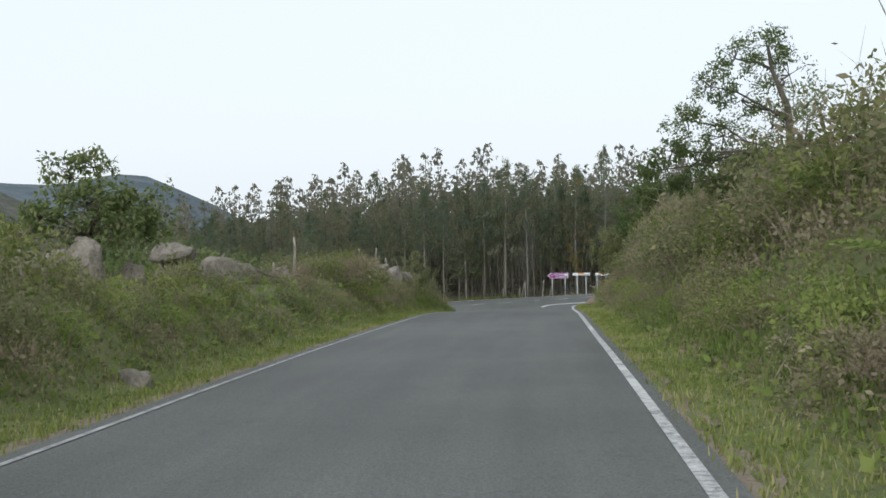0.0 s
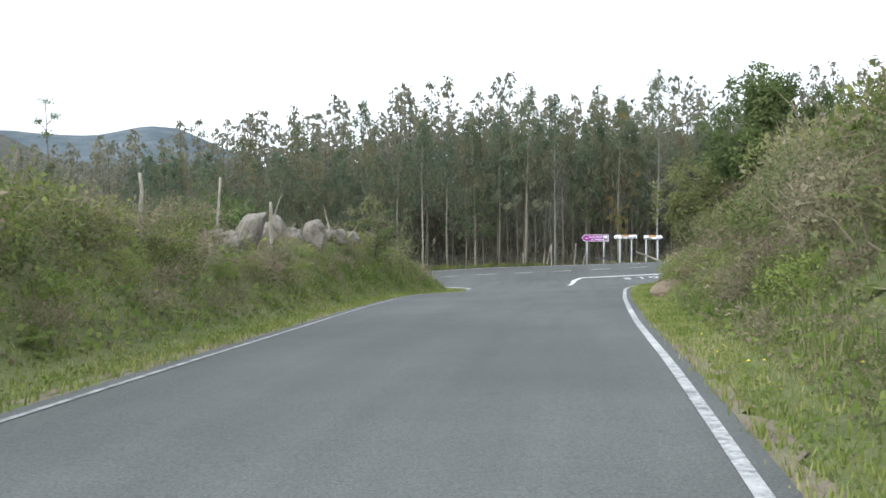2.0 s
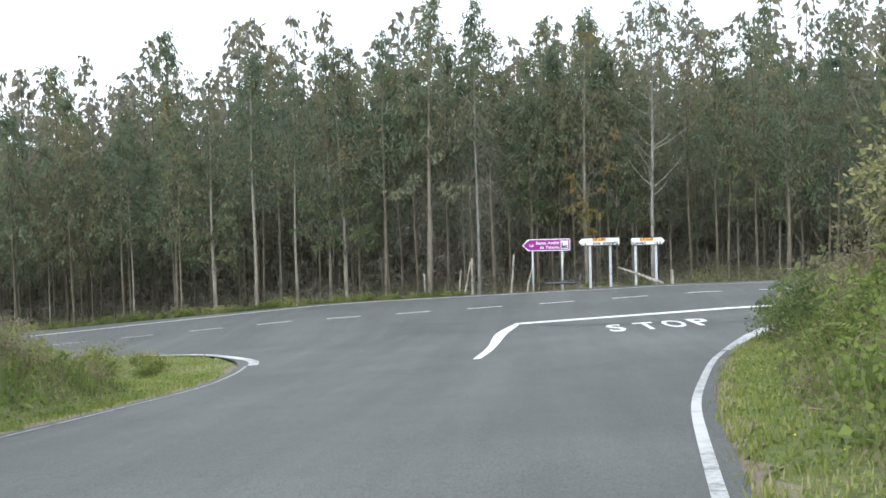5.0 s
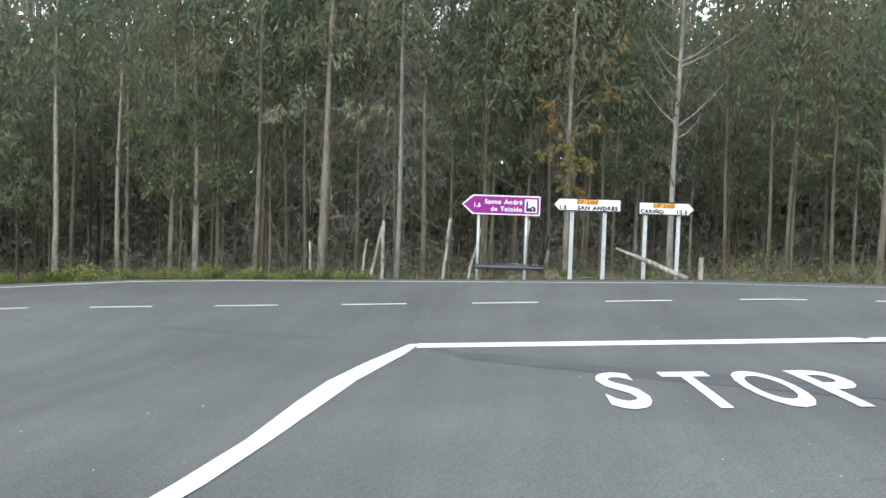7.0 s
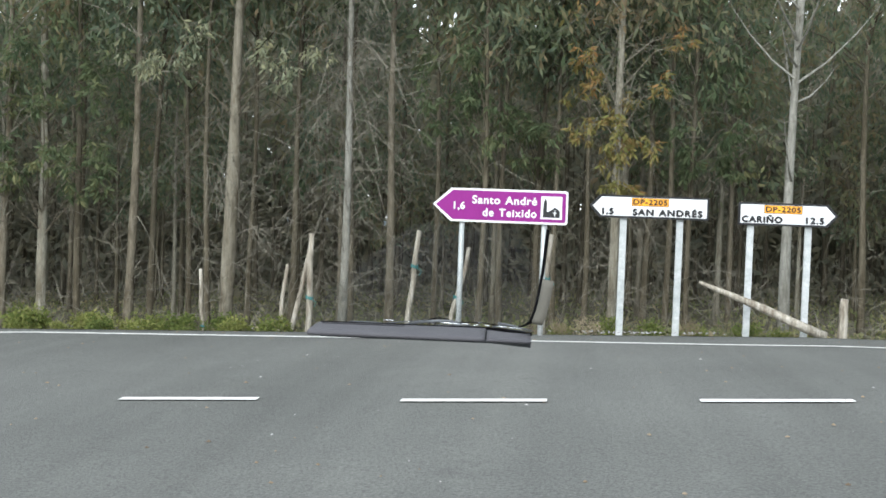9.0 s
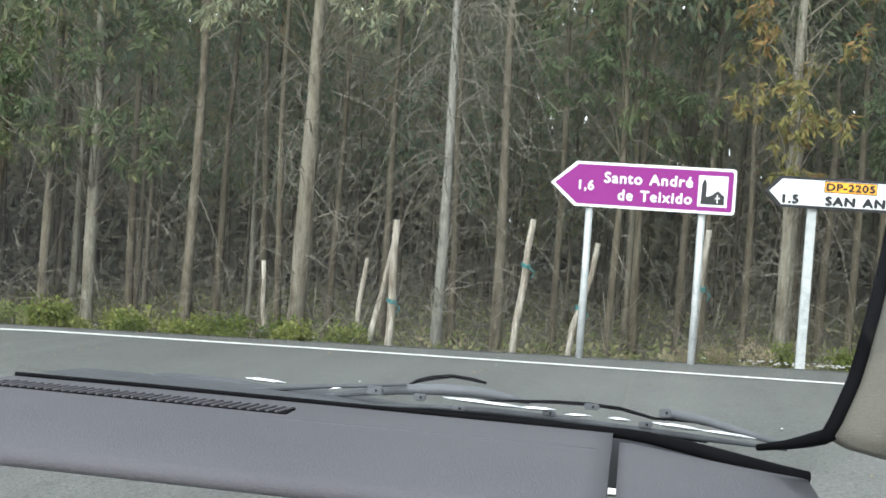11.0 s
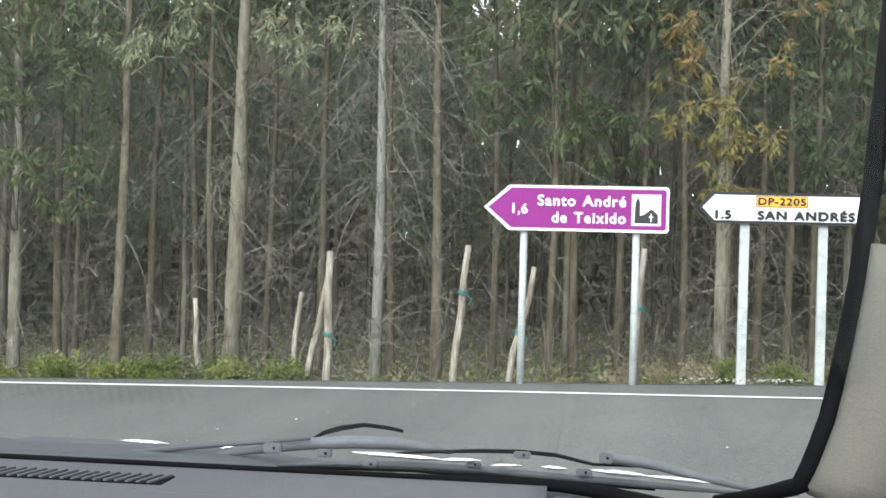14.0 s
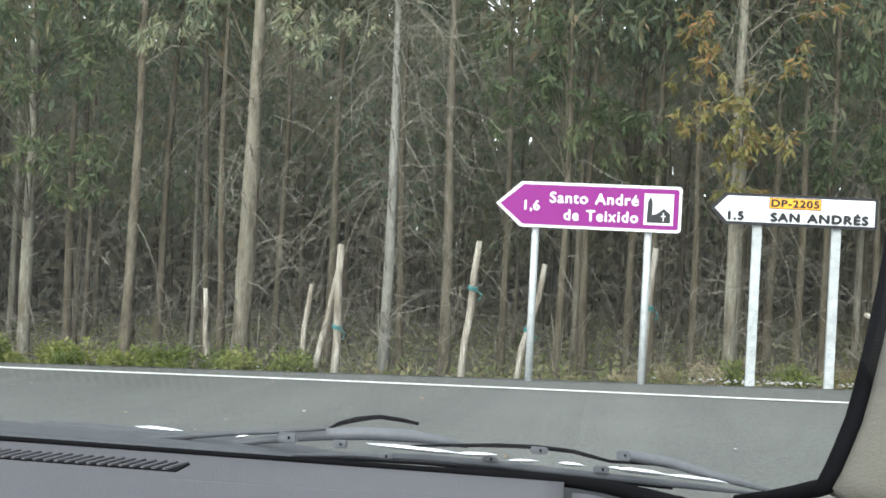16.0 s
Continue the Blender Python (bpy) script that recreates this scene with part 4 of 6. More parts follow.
text_mesh("letter", "1,6", 0.118, M_WHITE, s, -0.125, 1.492, Y, 0.125, 0.004, gap=1.1)
icon = part("pictogram", outline_bm([(0.885, 1.405), (1.13, 1.405), (1.13, 1.67), (0.885, 1.67)], 0.002), M_WHITE, s, "white square with a church")
icon.location = (0, -0.069, 0)
church = part("church_shape", outline_bm([(0.91, 1.425), (1.105, 1.425), (1.105, 1.50), (1.05, 1.545), (0.99, 1.50), (0.955, 1.49), (0.955, 1.60), (0.937, 1.645), (0.917, 1.60)], 0.002), M_BLACK, icon)
church.location = (0, -0.002, 0)
part("cross", outline_bm([(1.043, 1.44), (1.053, 1.44), (1.053, 1.475), (1.068, 1.475), (1.068, 1.485), (1.053, 1.485), (1.053, 1.51), (1.043, 1.51), (1.043, 1.485), (1.028, 1.485), (1.028, 1.475), (1.043, 1.475)], 0.002), M_WHITE, icon).location = (0, -0.004, 0)


def white_sign(x0, x1, y, zc, left, yaw, posts, words, label):
    """A white arrow sign with black edge and an orange road-number plate."""
    s = empty("direction_sign", label, "road sign", pose((x0 + x1) / 2, y, 0, 0, 0, yaw), "direction signs")
    h, w = 0.135, (x1 - x0) / 2
    tip = 0.12
    part("board", outline_bm(arrow_outline(-w, w, zc - h, zc + h, tip, left, 0.012), 0.04), M_BLACK, s, "black-edged plate").location = (0, -0.065, 0)
    part("panel", outline_bm(inset(-w, w, zc - h, zc + h, tip, 0.024, left, 0.008), 0.002), M_WHITE, s, "white reflective face").location = (0, -0.067, 0)
    for px in posts:
        post(s, px, 0.0, zc + 0.1, gz((x0 + x1) / 2 + px, y) - 0.2, "box")
        clamp(s, px, -0.02, zc - 0.06)
    bx, bw = words[0]
    part("number_plate", outline_bm([(bx, zc + 0.01), (bx + bw, zc + 0.01), (bx + bw, zc + 0.108), (bx, zc + 0.108)], 0.002), M_BLACK, s).location = (0, -0.069, 0)
    part("number_face", outline_bm([(bx + 0.006, zc + 0.016), (bx + bw - 0.006, zc + 0.016), (bx + bw - 0.006, zc + 0.102), (bx + 0.006, zc + 0.102)], 0.002), M_ORANGE, s, "orange plate").location = (0, -0.0705, 0)
    text_mesh("letter", "DP-2205", 0.085, M_BLACK, s, bx + 0.02, zc + 0.03, -0.0715, bw - 0.04, 0.004, gap=1.08)
    for t, x, wd, dz in words[1:]:
        text_mesh("letter", t, 0.1, M_BLACK, s, x, zc + dz, -0.0685, wd, 0.0075, gap=1.16)
    return s


white_sign(1.445, 2.855, 0.42, 1.59, True, 5, (-0.29, 0.38), [(-0.21, 0.44), ("SAN ANDRÉS", -0.19, 0.815, -0.096), ("1.5", -0.55, 0.125, -0.095)], "white arrow sign with orange number plate on steel posts")
white_sign(3.21, 4.36, 0.54, 1.56, False, 0, (-0.42, 0.25), [(-0.28, 0.44), ("CARIÑO", -0.53, 0.46, -0.098), ("12.5", 0.21, 0.2, -0.095)], "white arrow sign pointing the other way on steel posts")


# ---- old fence: leaning stakes, wire ----
def stake(x, y, h, lean_x, lean_y, r, label, tie=None):
    e = empty("fence_stake", label, "fence stake", pose(x, y, gz(x, y)), "stakes of the old fence")
    rs = random.Random(int(x * 100))
    pts = [(lean_x * s * h + rs.gauss(0, 0.008), lean_y * s * h, s * h - 0.15 * (s == 0)) for s in (0, 0.25, 0.5, 0.75, 1.0)]
    v, f = [], []
    tube_geo(pts, [r * 1.1, r, r * 0.95, r * 0.9, r * 0.78], 9, v, f)
    mesh_object("pole", v, f, M_WOOD, e, smooth=True)
    if tie:
        v, f = [], []
        c = Vector((lean_x * tie, lean_y * tie, tie))
        for k in range(3):
            ring = [c + Vector((math.cos(a) * (r + 0.006), math.sin(a) * (r + 0.006), 0.014 * k + 0.01 * math.sin(2 * a))) for a in np.linspace(0, 6.28, 11)]
            tube_geo(ring, [0.006] * 11, 4, v, f)
        tube_geo([c + Vector((r, -r, 0)), c + Vector((r + 0.06, -r, -0.04)), c + Vector((r + 0.03, -r, -0.1))], [0.005] * 3, 4, v, f)
        mesh_object("twine", v, f, M_TWINE, e, "teal twine wound round it")
    return e


stake(-2.1, 1.25, 1.35, 0.01, -0.02, 0.042, "peeling pale wooden stake at the wood's edge", 0.5)
stake(-2.42, 1.5, 1.28, 0.22, 0.0, 0.036, "grey stake leaning against another stake")
stake(-2.6, 1.6, 1.0, 0.12, 0.0, 0.03, "thin weathered stake with broken top")
stake(-0.78, 0.95, 1.32, 0.10, 0.0, 0.037, "pale weathered stake tied with teal twine", 0.85)
stake(-0.24, 0.95, 1.1, 0.20, 0.02, 0.032, "leaning weathered stake tied with teal twine", 0.45)
stake(0.93, 1.1, 1.3, 0.06, 0.0, 0.034, "grey stake tied to a sign post with teal twine", 0.72)
stake(-3.75, 2.0, 0.95, -0.06, 0.0, 0.03, "short grey stake among the brambles", 0.15)
stake(4.62, 1.1, 0.52, 0.02, 0.0, 0.06, "thick sawn wooden stump post")
log = empty("fallen_pole", "bleached broken pole leaning across the sign posts", "pole")
v, f = [], []
tube_geo([(2.75, 0.2, 0.74), (3.1, 0.2, 0.61), (3.5, 0.22, 0.46), (3.85, 0.22, 0.31), (4.22, 0.25, 0.16)], [0.02, 0.035, 0.05, 0.055, 0.06], 9, v, f)
mesh_object("pole", v, f, M_WOOD, log, smooth=True)
v, f = [], []
for h in (0.55, 0.95):
    for a, b in (((-12, 2.4), (-3.75, 2.05)), ((-3.75, 2.05), (-2.1, 1.29)), ((-2.1, 1.29), (-0.7, 0.99)), ((-0.7, 0.99), (0.97, 1.14)), ((0.97, 1.14), (4.62, 1.1))):
        p = [Vector((a[0] + (b[0] - a[0]) * s, a[1] + (b[1] - a[1]) * s, gz(a[0] + (b[0] - a[0]) * s, 1.2) + h - 0.12 * math.sin(math.pi * s))) for s in np.linspace(0, 1, 7)]
        tube_geo(p, [0.0014] * 7, 3, v, f)
tagged(mesh_object("fence_wire", v, f, M_WIRE), "slack rusty fence wire strung between stakes", "wire")


# ---- bushes, banks, rocks ----
def bush(name, seed, w, h, n, leaf, mat, label, category="bush", stalks=90):
    """A thicket: fine leaves over uneven lumps, thin dry stalks poking out."""
    r = random.Random(seed)
    e = empty(name, label, category, group="bank vegetation")
    v, f, sv, sf = [], [], [], []
    lumps = [(Vector((r.uniform(-w, w) * 0.62, r.uniform(-w, w) * 0.62, r.uniform(0.2, 0.78) * h)), r.uniform(0.22, 0.5)) for _ in range(13)]
    for i in range(n):
        c, rad = lumps[r.randrange(13)]
        d = rand_dir(r, 0.25)
        p = c + Vector((d.x * w * rad, d.y * w * rad, d.z * h * rad)) * r.uniform(0.5, 1.15)
        p.z = max(p.z, 0.02)
        axis = (d + rand_dir(r) * 0.9 + Vector((0, 0, -0.2))).normalized()
        ll = leaf * r.uniform(0.5, 1.5)
        leaf_geo(p, axis, axis.cross(rand_dir(r)).normalized(), ll, ll * r.uniform(0.35, 0.7), v, f)
    for i in range(stalks):
        c, rad = lumps[r.randrange(13)]
        d = rand_dir(r, 0.7)
        p = c + Vector((d.x * w * rad, d.y * w * rad, abs(d.z) * h * rad)) * r.uniform(0.5, 0.95)
        axis = (d + rand_dir(r) * 0.6 + Vector((0, 0, 0.3))).normalized()
        leaf_geo(p, axis, axis.cross(rand_dir(r)).normalized(), r.uniform(0.15, 0.42), r.uniform(0.006, 0.012), sv, sf)
    mesh_object("foliage", v, f, mat, e)["kind"] = "stuff"
    mesh_object("stemwork", sv, sf, M_DRY, e)["kind"] = "stuff"
    return e


def thicket(name, seed, mat, leaf, n, lobes, label, twigs=70):
    """A rounded shrub: leaves laid as skins over several lobes, dark hollows left between them."""
    r = random.Random(seed)
    e = empty(name, label, "bush", group="bank vegetation")
    v, f, sv, sf = [], [], [], []
    heads = []
    for k in range(lobes):
        a, q = k * 2.4 + r.uniform(-0.4, 0.4), (k + 0.5) / lobes
        heads.append((Vector((math.cos(a) * 0.75 * q ** 0.5, math.sin(a) * 0.75 * q ** 0.5, 0.62 - 0.34 * q + r.uniform(-0.1, 0.12))), r.uniform(0.24, 0.42)))
    for c, rad in heads:
        tube_geo([(c.x * 0.3, c.y * 0.3, -0.1), c * 0.7, c], [0.018, 0.012, 0.006], 4, sv, sf)
        for i in range(int(n * rad / 0.33 / lobes)):
            d = rand_dir(r, 0.45)
            p = c + d * rad * (1.0 - 0.3 * r.random() ** 2.2) * (1 + 0.22 * math.sin(5 * d.x + seed) * math.sin(6 * d.y + k))
            if p.z < 0.0:
                continue
            axis = (d * 0.55 + rand_dir(r) * 0.8 + Vector((0, 0, -0.15))).normalized()
            ll = leaf * r.uniform(0.55, 1.4)
            leaf_geo(p, axis, axis.cross(d + rand_dir(r) * 0.7).normalized(), ll, ll * r.uniform(0.35, 0.65), v, f)
    for i in range(twigs):
        c, rad = heads[r.randrange(lobes)]
        d = rand_dir(r, 0.5)
        p = c + d * rad * 0.8
        leaf_geo(p, (d + rand_dir(r) * 0.7 + Vector((0, 0, 0.2))).normalized(), rand_dir(r), r.uniform(0.2, 0.5), r.uniform(0.006, 0.012), sv, sf)
    mesh_object("foliage", v, f, mat, e)["kind"] = "stuff"
    mesh_object("stemwork", sv, sf, M_DRY, e)["kind"] = "stuff"
    return e


def fern(seed, n=9, length=0.75):
    r = random.Random(seed)
    e = empty("fern", "bright green fern with arching fronds on the bank", "fern", group="bank vegetation")
    v, f = [], []
    for i in range(n):
        a = r.uniform(0, 6.28)
        out = Vector((math.cos(a), math.sin(a), 0))
        side = Vector((-out.y, out.x, 0))
        ln = length * r.uniform(0.7, 1.2)
        for k in range(13):
            s = (k + 1) / 13
            p = out * ln * s * 0.8 + Vector((0, 0, ln * (0.95 * s - 0.62 * s * s)))
            w = ln * 0.26 * math.sin(math.pi * min(1, 0.15 + 0.85 * (1 - s))) + 0.015
            for sg in (1, -1):
                leaf_geo(p, (side * sg + out * 0.45 + Vector((0, 0, -0.15))).normalized(), out, w, 0.055, v, f)
    mesh_object("fronds", v, f, M_FERN, e)
    return e


def scatter(sources, spots):
    r = random.Random(77)
    for x, y, k in spots:
        src = sources[r.randrange(len(sources))]
        t = copy_thing(src, Matrix.Identity(4))
        t.location, t.rotation_euler = (x, y, gz(x, y) - 0.06 * k), (0, 0, r.uniform(0, 6.28))
        k *= r.uniform(0.8, 1.2)
        t.scale = (k, k, k * r.uniform(0.85, 1.15))


def discard(sources):
    for src in sources:
        for o in (*src.children_recursive, src):
            bpy.data.objects.remove(o)


brambles = [bush("bramble_bush", 100 + i, 0.85, 0.95, 360, 0.075, M_BRAMBLE, "tangled olive-green bramble thicket on the bank") for i in range(4)]
gorses = [bush("gorse_bush", 120 + i, 0.75, 0.85, 420, 0.07, M_GORSE, "brownish gorse and heather scrub on the bank", stalks=90) for i in range(3)]
greens = [bush("green_shrub", 140 + i, 0.9, 1.1, 380, 0.08, M_OLIVE, "yellow-green leafy shrub beside the road") for i in range(3)]
dries = [bush("dry_bracken", 150 + i, 0.7, 0.7, 500, 0.07, M_DRY, "tan heap of dead bracken on the bank", stalks=260) for i in range(2)]
ferns = [fern(160 + i) for i in range(4)]
rng = random.Random(21)
spots_b, spots_g, spots_f, spots_s, spots_d = [], [], [], [], []
for y in np.arange(-84, -22, 0.95):
    for side in (0, 1):
        for d in (0.9, 1.35, 1.9, 2.7, 3.7):
            yy = y + rng.uniform(-0.45, 0.45)
            dd = d + rng.uniform(-0.3, 0.3)
            low = side == 0 and yy > -50
            stony = side == 0 and (-73.5 < yy < -59 or -49 < yy < -33)
            if (stony and d > 1.5) or rng.random() < 0.14 or (side == 0 and d > 3) or (low and d > 1.5 and rng.random() < 0.35):
                continue
            x = left_edge(yy) - 0.3 - dd if side == 0 else right_edge(yy) + 0.3 + dd
            k = rng.choice((0.6, 0.7, 0.85, 0.95, 1.05, 1.3)) * ((0.42 if d < 1.2 else 0.62 if d < 1.8 else 0.85 if d < 2.2 else 1.15) if side else ((0.5 if d < 1.2 else 0.62) * (0.72 if stony else 1.1) if d < 1.8 else 0.36 if low else 0.55))
            c = rng.random()
            lst = spots_f if c < ((0.42 if side else 0.28) if d < 2.0 else 0.08) else spots_b if c < 0.56 else spots_g if c < 0.80 else spots_d if c < 0.87 else spots_s
            lst.append((float(x), float(yy), k))
# the swelling thickets that hide the field
for x, y, k in ((-6.7, -54.8, 0.75), (-6.3, -55.6, 0.66), (-7.0, -56.8, 0.7), (-6.6, -53.6, 0.66), (-6.4, -52.0, 0.6), (-6.6, -58.0, 0.5), (-7.3, -54.5, 0.7)):
    spots_b.append((x, y, k))
for x, y, k in ((-6.2, -50.9, 0.45), (-6.1, -57.0, 0.6), (-6.5, -64.5, 0.5), (-7.2, -68.0, 0.5), (-5.9, -53.0, 0.5), (2.2, -55.4, 1.3), (2.9, -50.5, 1.35)):
    spots_g.append((x, y, k))
for x, y, k in ((2.0, -44.3, 0.62), (2.3, -41.5, 0.6), (1.5, -39.8, 0.5), (3.2, -38.7, 1.2), (4.2, -38.0, 1.3), (3.6, -36.6, 1.0), (-6.2, -47.6, 0.6), (-6.4, -62.5, 0.7)):
    spots_d.append((x, y, k))
for k in range(34):
    y = -48.5 + 15.5 * k / 33 + rng.uniform(-0.3, 0.3)
    lst = (spots_g, spots_b, spots_d, spots_f)[k % 4]
    lst.append((float(left_edge(y)) - rng.uniform(1.15, 1.6), y, rng.uniform(0.26, 0.4)))
scatter(brambles, spots_b)
scatter(gorses, spots_g)
scatter(ferns, spots_f)
scatter(greens, spots_s)
scatter(dries, spots_d)
mounds = [bush("bramble_mound", 190 + i, 0.9, 0.95, 1000, 0.07, M_EDGE, "dense dark green bramble mound on the bank") for i in range(2)]
scatter(mounds, [(-6.45, -54.8, 0.8), (-6.25, -55.9, 0.75), (-6.5, -53.4, 0.72), (-6.05, -57.1, 0.6), (-6.3, -51.9, 0.55), (-6.9, -55.6, 0.85), (-6.4, -74.5, 0.6), (-6.2, -72.0, 0.5), (2.0, -47.5, 0.8), (1.9, -57.5, 0.9), (2.4, -62.5, 1.0), (3.0, -52.5, 1.1), (1.7, -68.5, 0.9), (2.5, -72.5, 1.1), (2.6, -33.0, 0.9)])
discard(mounds)
# rounded shrubs that give both banks their humps and hollows
THICKETS = (("bramble_thicket", M_EDGE, 0.075, "rounded dark green bramble thicket on the bank"), ("shrub_thicket", M_BRAMBLE, 0.07, "rounded olive-green shrub on the bank"),
            ("gorse_thicket", M_GORSE, 0.06, "rounded brown-tipped gorse bush on the bank"), ("willow_thicket", M_OLIVE, 0.066, "leafy yellow-green shrub on the bank"), ("bracken_thicket", M_FERN, 0.075, "bright green bracken clump on the bank"))
kinds = [[thicket(nm, 300 + 10 * i + j, mt, lf, 1300, 9, lb, 110 if i == 2 else 50) for j in range(2)] for i, (nm, mt, lf, lb) in enumerate(THICKETS)]
rng = random.Random(61)
heaps = [[] for _ in kinds]
for y in np.arange(-83, -23, 1.25):
    for d, lo, hi in ((1.25, 0.4, 0.65), (2.1, 0.7, 1.05), (3.3, 0.9, 1.4)):
        yy = y + rng.uniform(-0.5, 0.5)
        if rng.random() < 0.16:
            continue
        i = rng.choice((0, 0, 1, 2, 3, 4, 4) if d < 1.5 else (0, 0, 1, 1, 2, 2, 3))
        heaps[i].append((float(right_edge(yy)) + 0.3 + d + rng.uniform(-0.25, 0.25), float(yy), rng.uniform(lo, hi)))
for y in np.arange(-84, -33, 1.2):
    for d, lo, hi in ((1.05, 0.34, 0.52), (1.75, 0.45, 0.72), (2.7, 0.5, 0.85)):
        yy = y + rng.uniform(-0.5, 0.5)
        stony = -73.5 < yy < -59 or -49 < yy < -33
        if rng.random() < 0.2 or (stony and d > 1.5) or (yy > -49 and d > 1.2):
            continue
        i = rng.choice((0, 0, 1, 2, 4, 4) if d < 1.5 else (0, 0, 0, 1, 2))
        heaps[i].append((float(left_edge(yy)) - 0.3 - d + rng.uniform(-0.2, 0.2), float(yy), rng.uniform(lo, hi) * (0.75 if stony else 1.0)))
for src, spots in zip(kinds, heaps):
    scatter(src, spots)
# taller dark bushes standing behind the left bank, in front of the far hill
field = [thicket("field_bush", 360 + j, M_OAK, 0.075, 1500, 9, "dark green rounded bush beside the field", 20) for j in range(2)]
scatter(field, [(-9.2, -66.0, 1.3), (-10.4, -60.5, 1.5), (-9.6, -56.0, 1.3), (-11.5, -52.0, 1.7), (-10.2, -47.0, 1.3), (-12.8, -57.0, 1.9), (-11.2, -42.5, 1.6), (-13.4, -46.5, 2.0), (-10.2, -38.0, 1.4), (-12.2, -35.0, 1.8), (-9.6, -73.0, 1.1), (-14.5, -39.0, 2.1), (-11.0, -70.0, 1.5), (-15.5, -52.0, 2.2), (-16.5, -45.0, 2.2), (-13.0, -64.0, 1.8)])
for src in kinds:
    discard(src)
# the scrub at the mouth of the lane and at the wood's edge
scatter(greens, [(5.6, -17.0, 0.8), (6.2, -16.3, 0.9), (6.6, -17.6, 1.0), (5.2, -21.4, 0.9), (7.4, -16.2, 0.9)])
scatter(brambles, [(4.7, -18.7, 0.9), (4.2, -20.9, 0.9)])
scatter(brambles, [(-8.0, -14.9, 0.4), (-9.0, -14.0, 0.45), (-10.1, -13.2, 0.5), (-9.1, -15.6, 0.5), (-11.4, -12.9, 0.5), (-12.4, -13.9, 0.6), (-8.3, -16.8, 0.5), (-10.5, -15.2, 0.6)])
edgers = [bush("edge_bramble", 180 + i, 0.8, 0.85, 620, 0.14, M_EDGE, "bright green low bramble along the wood's edge", stalks=30) for i in range(3)]
for_corner = [(3.5, -20.5, 0.66), (3.9, -19.8, 0.72), (4.3, -19.0, 0.75), (3.95, -20.6, 0.8), (4.4, -20.0, 0.95), (3.65, -21.1, 0.6), (4.75, -19.4, 0.9)]
scatter(edgers, [(-8.3, -14.4, 0.34), (-9.0, -15.0, 0.42), (-7.7, -15.5, 0.36), (-8.6, -16.2, 0.46), (-7.3, -16.6, 0.34), (-9.6, -14.2, 0.4), (-8.0, -17.4, 0.45), (-9.4, -16.4, 0.5), (-10.4, -15.0, 0.5), (-7.1, -17.6, 0.36)])
scatter(field, for_corner)
discard(field)
scatter(edgers, [(x, 1.05 + 0.25 * math.sin(7 * x), 0.33 + 0.08 * math.sin(3.3 * x) * math.sin(1.1 * x)) for x in np.arange(-28, -2.35, 0.38)])
scatter(edgers, [(x, 0.55 + 0.12 * math.sin(11 * x), 0.22 + 0.08 * math.sin(4.1 * x)) for x in np.arange(-20, -2.4, 0.55)])
scatter(edgers, [(x, 1.15 + 0.3 * math.sin(5 * x), 0.22) for x in np.arange(1.2, 4.4, 0.55)])
scatter(dries, [(1.2, 0.82, 0.26), (1.5, 0.8, 0.24), (0.85, 0.95, 0.2), (2.75, 0.85, 0.24)])
discard(edgers)
scatter(brambles, [(x, 1.9 + 0.4 * math.sin(5 * x), 0.3) for x in np.arange(1.3, 4.5, 0.5)])
scatter(greens, [(x, 1.3 + 0.5 * math.sin(3 * x), 0.5) for x in np.arange(5.4, 24, 0.7)])
# dead bracken and fresh fern round the sunk stone on the verge
scatter(dries, [(1.5, -41.35, 0.55), (1.85, -41.1, 0.6), (2.25, -43.9, 0.6), (2.5, -44.4, 0.7)])
scatter(brambles, [(1.0, -41.75, 0.36), (1.35, -41.8, 0.42), (1.7, -41.8, 0.42)])
scatter(ferns, [(1.7, -42.6, 0.62), (2.0, -42.0, 0.7), (2.3, -42.6, 0.75), (1.55, -43.4, 0.55), (1.9, -43.3, 0.6), (2.1, -41.3, 0.65), (1.5, -44.6, 0.55), (1.75, -45.4, 0.6), (1.4, -46.3, 0.5)])
discard(brambles + gorses + greens + ferns + dries)


def undergrowth(name, mat, n, leaf, low, high, seed, label, thin=0.0):
    """A leafy carpet over the banks, its height swelling and sinking."""
    r = np.random.RandomState(seed)
    y = -88 + 66 * r.rand(n) ** 0.85
    side = r.rand(n) < 0.5
    d = 0.6 + 6.5 * r.rand(n) ** 1.15
    x = np.where(side, left_edge(y) - 0.2 - d, right_edge(y) + 0.2 + d)
    hump = 0.5 + 0.5 * rough(x * 1.7 + seed, y * 1.7, 2.6)
    z = ground_z(x, y) + (low + (high - low) * np.clip(hump * 1.3, 0, 1.2)) * np.clip((d - 0.45) / 1.0, 0.12, 1) * np.where(side, np.where(((y > -73.5) & (y < -59)) | ((y > -49) & (y < -33)), 0.4, 0.65), 1.0) * r.rand(n) ** 0.5
    ax = r.normal(size=(n, 3)) + np.array([0, 0, 0.35])
    ax /= np.linalg.norm(ax, axis=1)[:, None]
    sd = np.cross(ax, r.normal(size=(n, 3)))
    sd /= np.linalg.norm(sd, axis=1)[:, None]
    p = np.stack([x, y, z], 1)
    ln = leaf * r.uniform(0.6, 1.4, (n, 1))
    wd = ln * (r.uniform(0.2, 0.38, (n, 1)) if not thin else thin)
    v = np.stack([p, p + ax * ln * 0.45 + sd * wd, p + ax * ln, p + ax * ln * 0.45 - sd * wd], 1).reshape(-1, 3)
    return tagged(mesh_object(name, v.tolist(), [(4 * i, 4 * i + 1, 4 * i + 2, 4 * i + 3) for i in range(n)], mat), label, "undergrowth", kind="stuff")


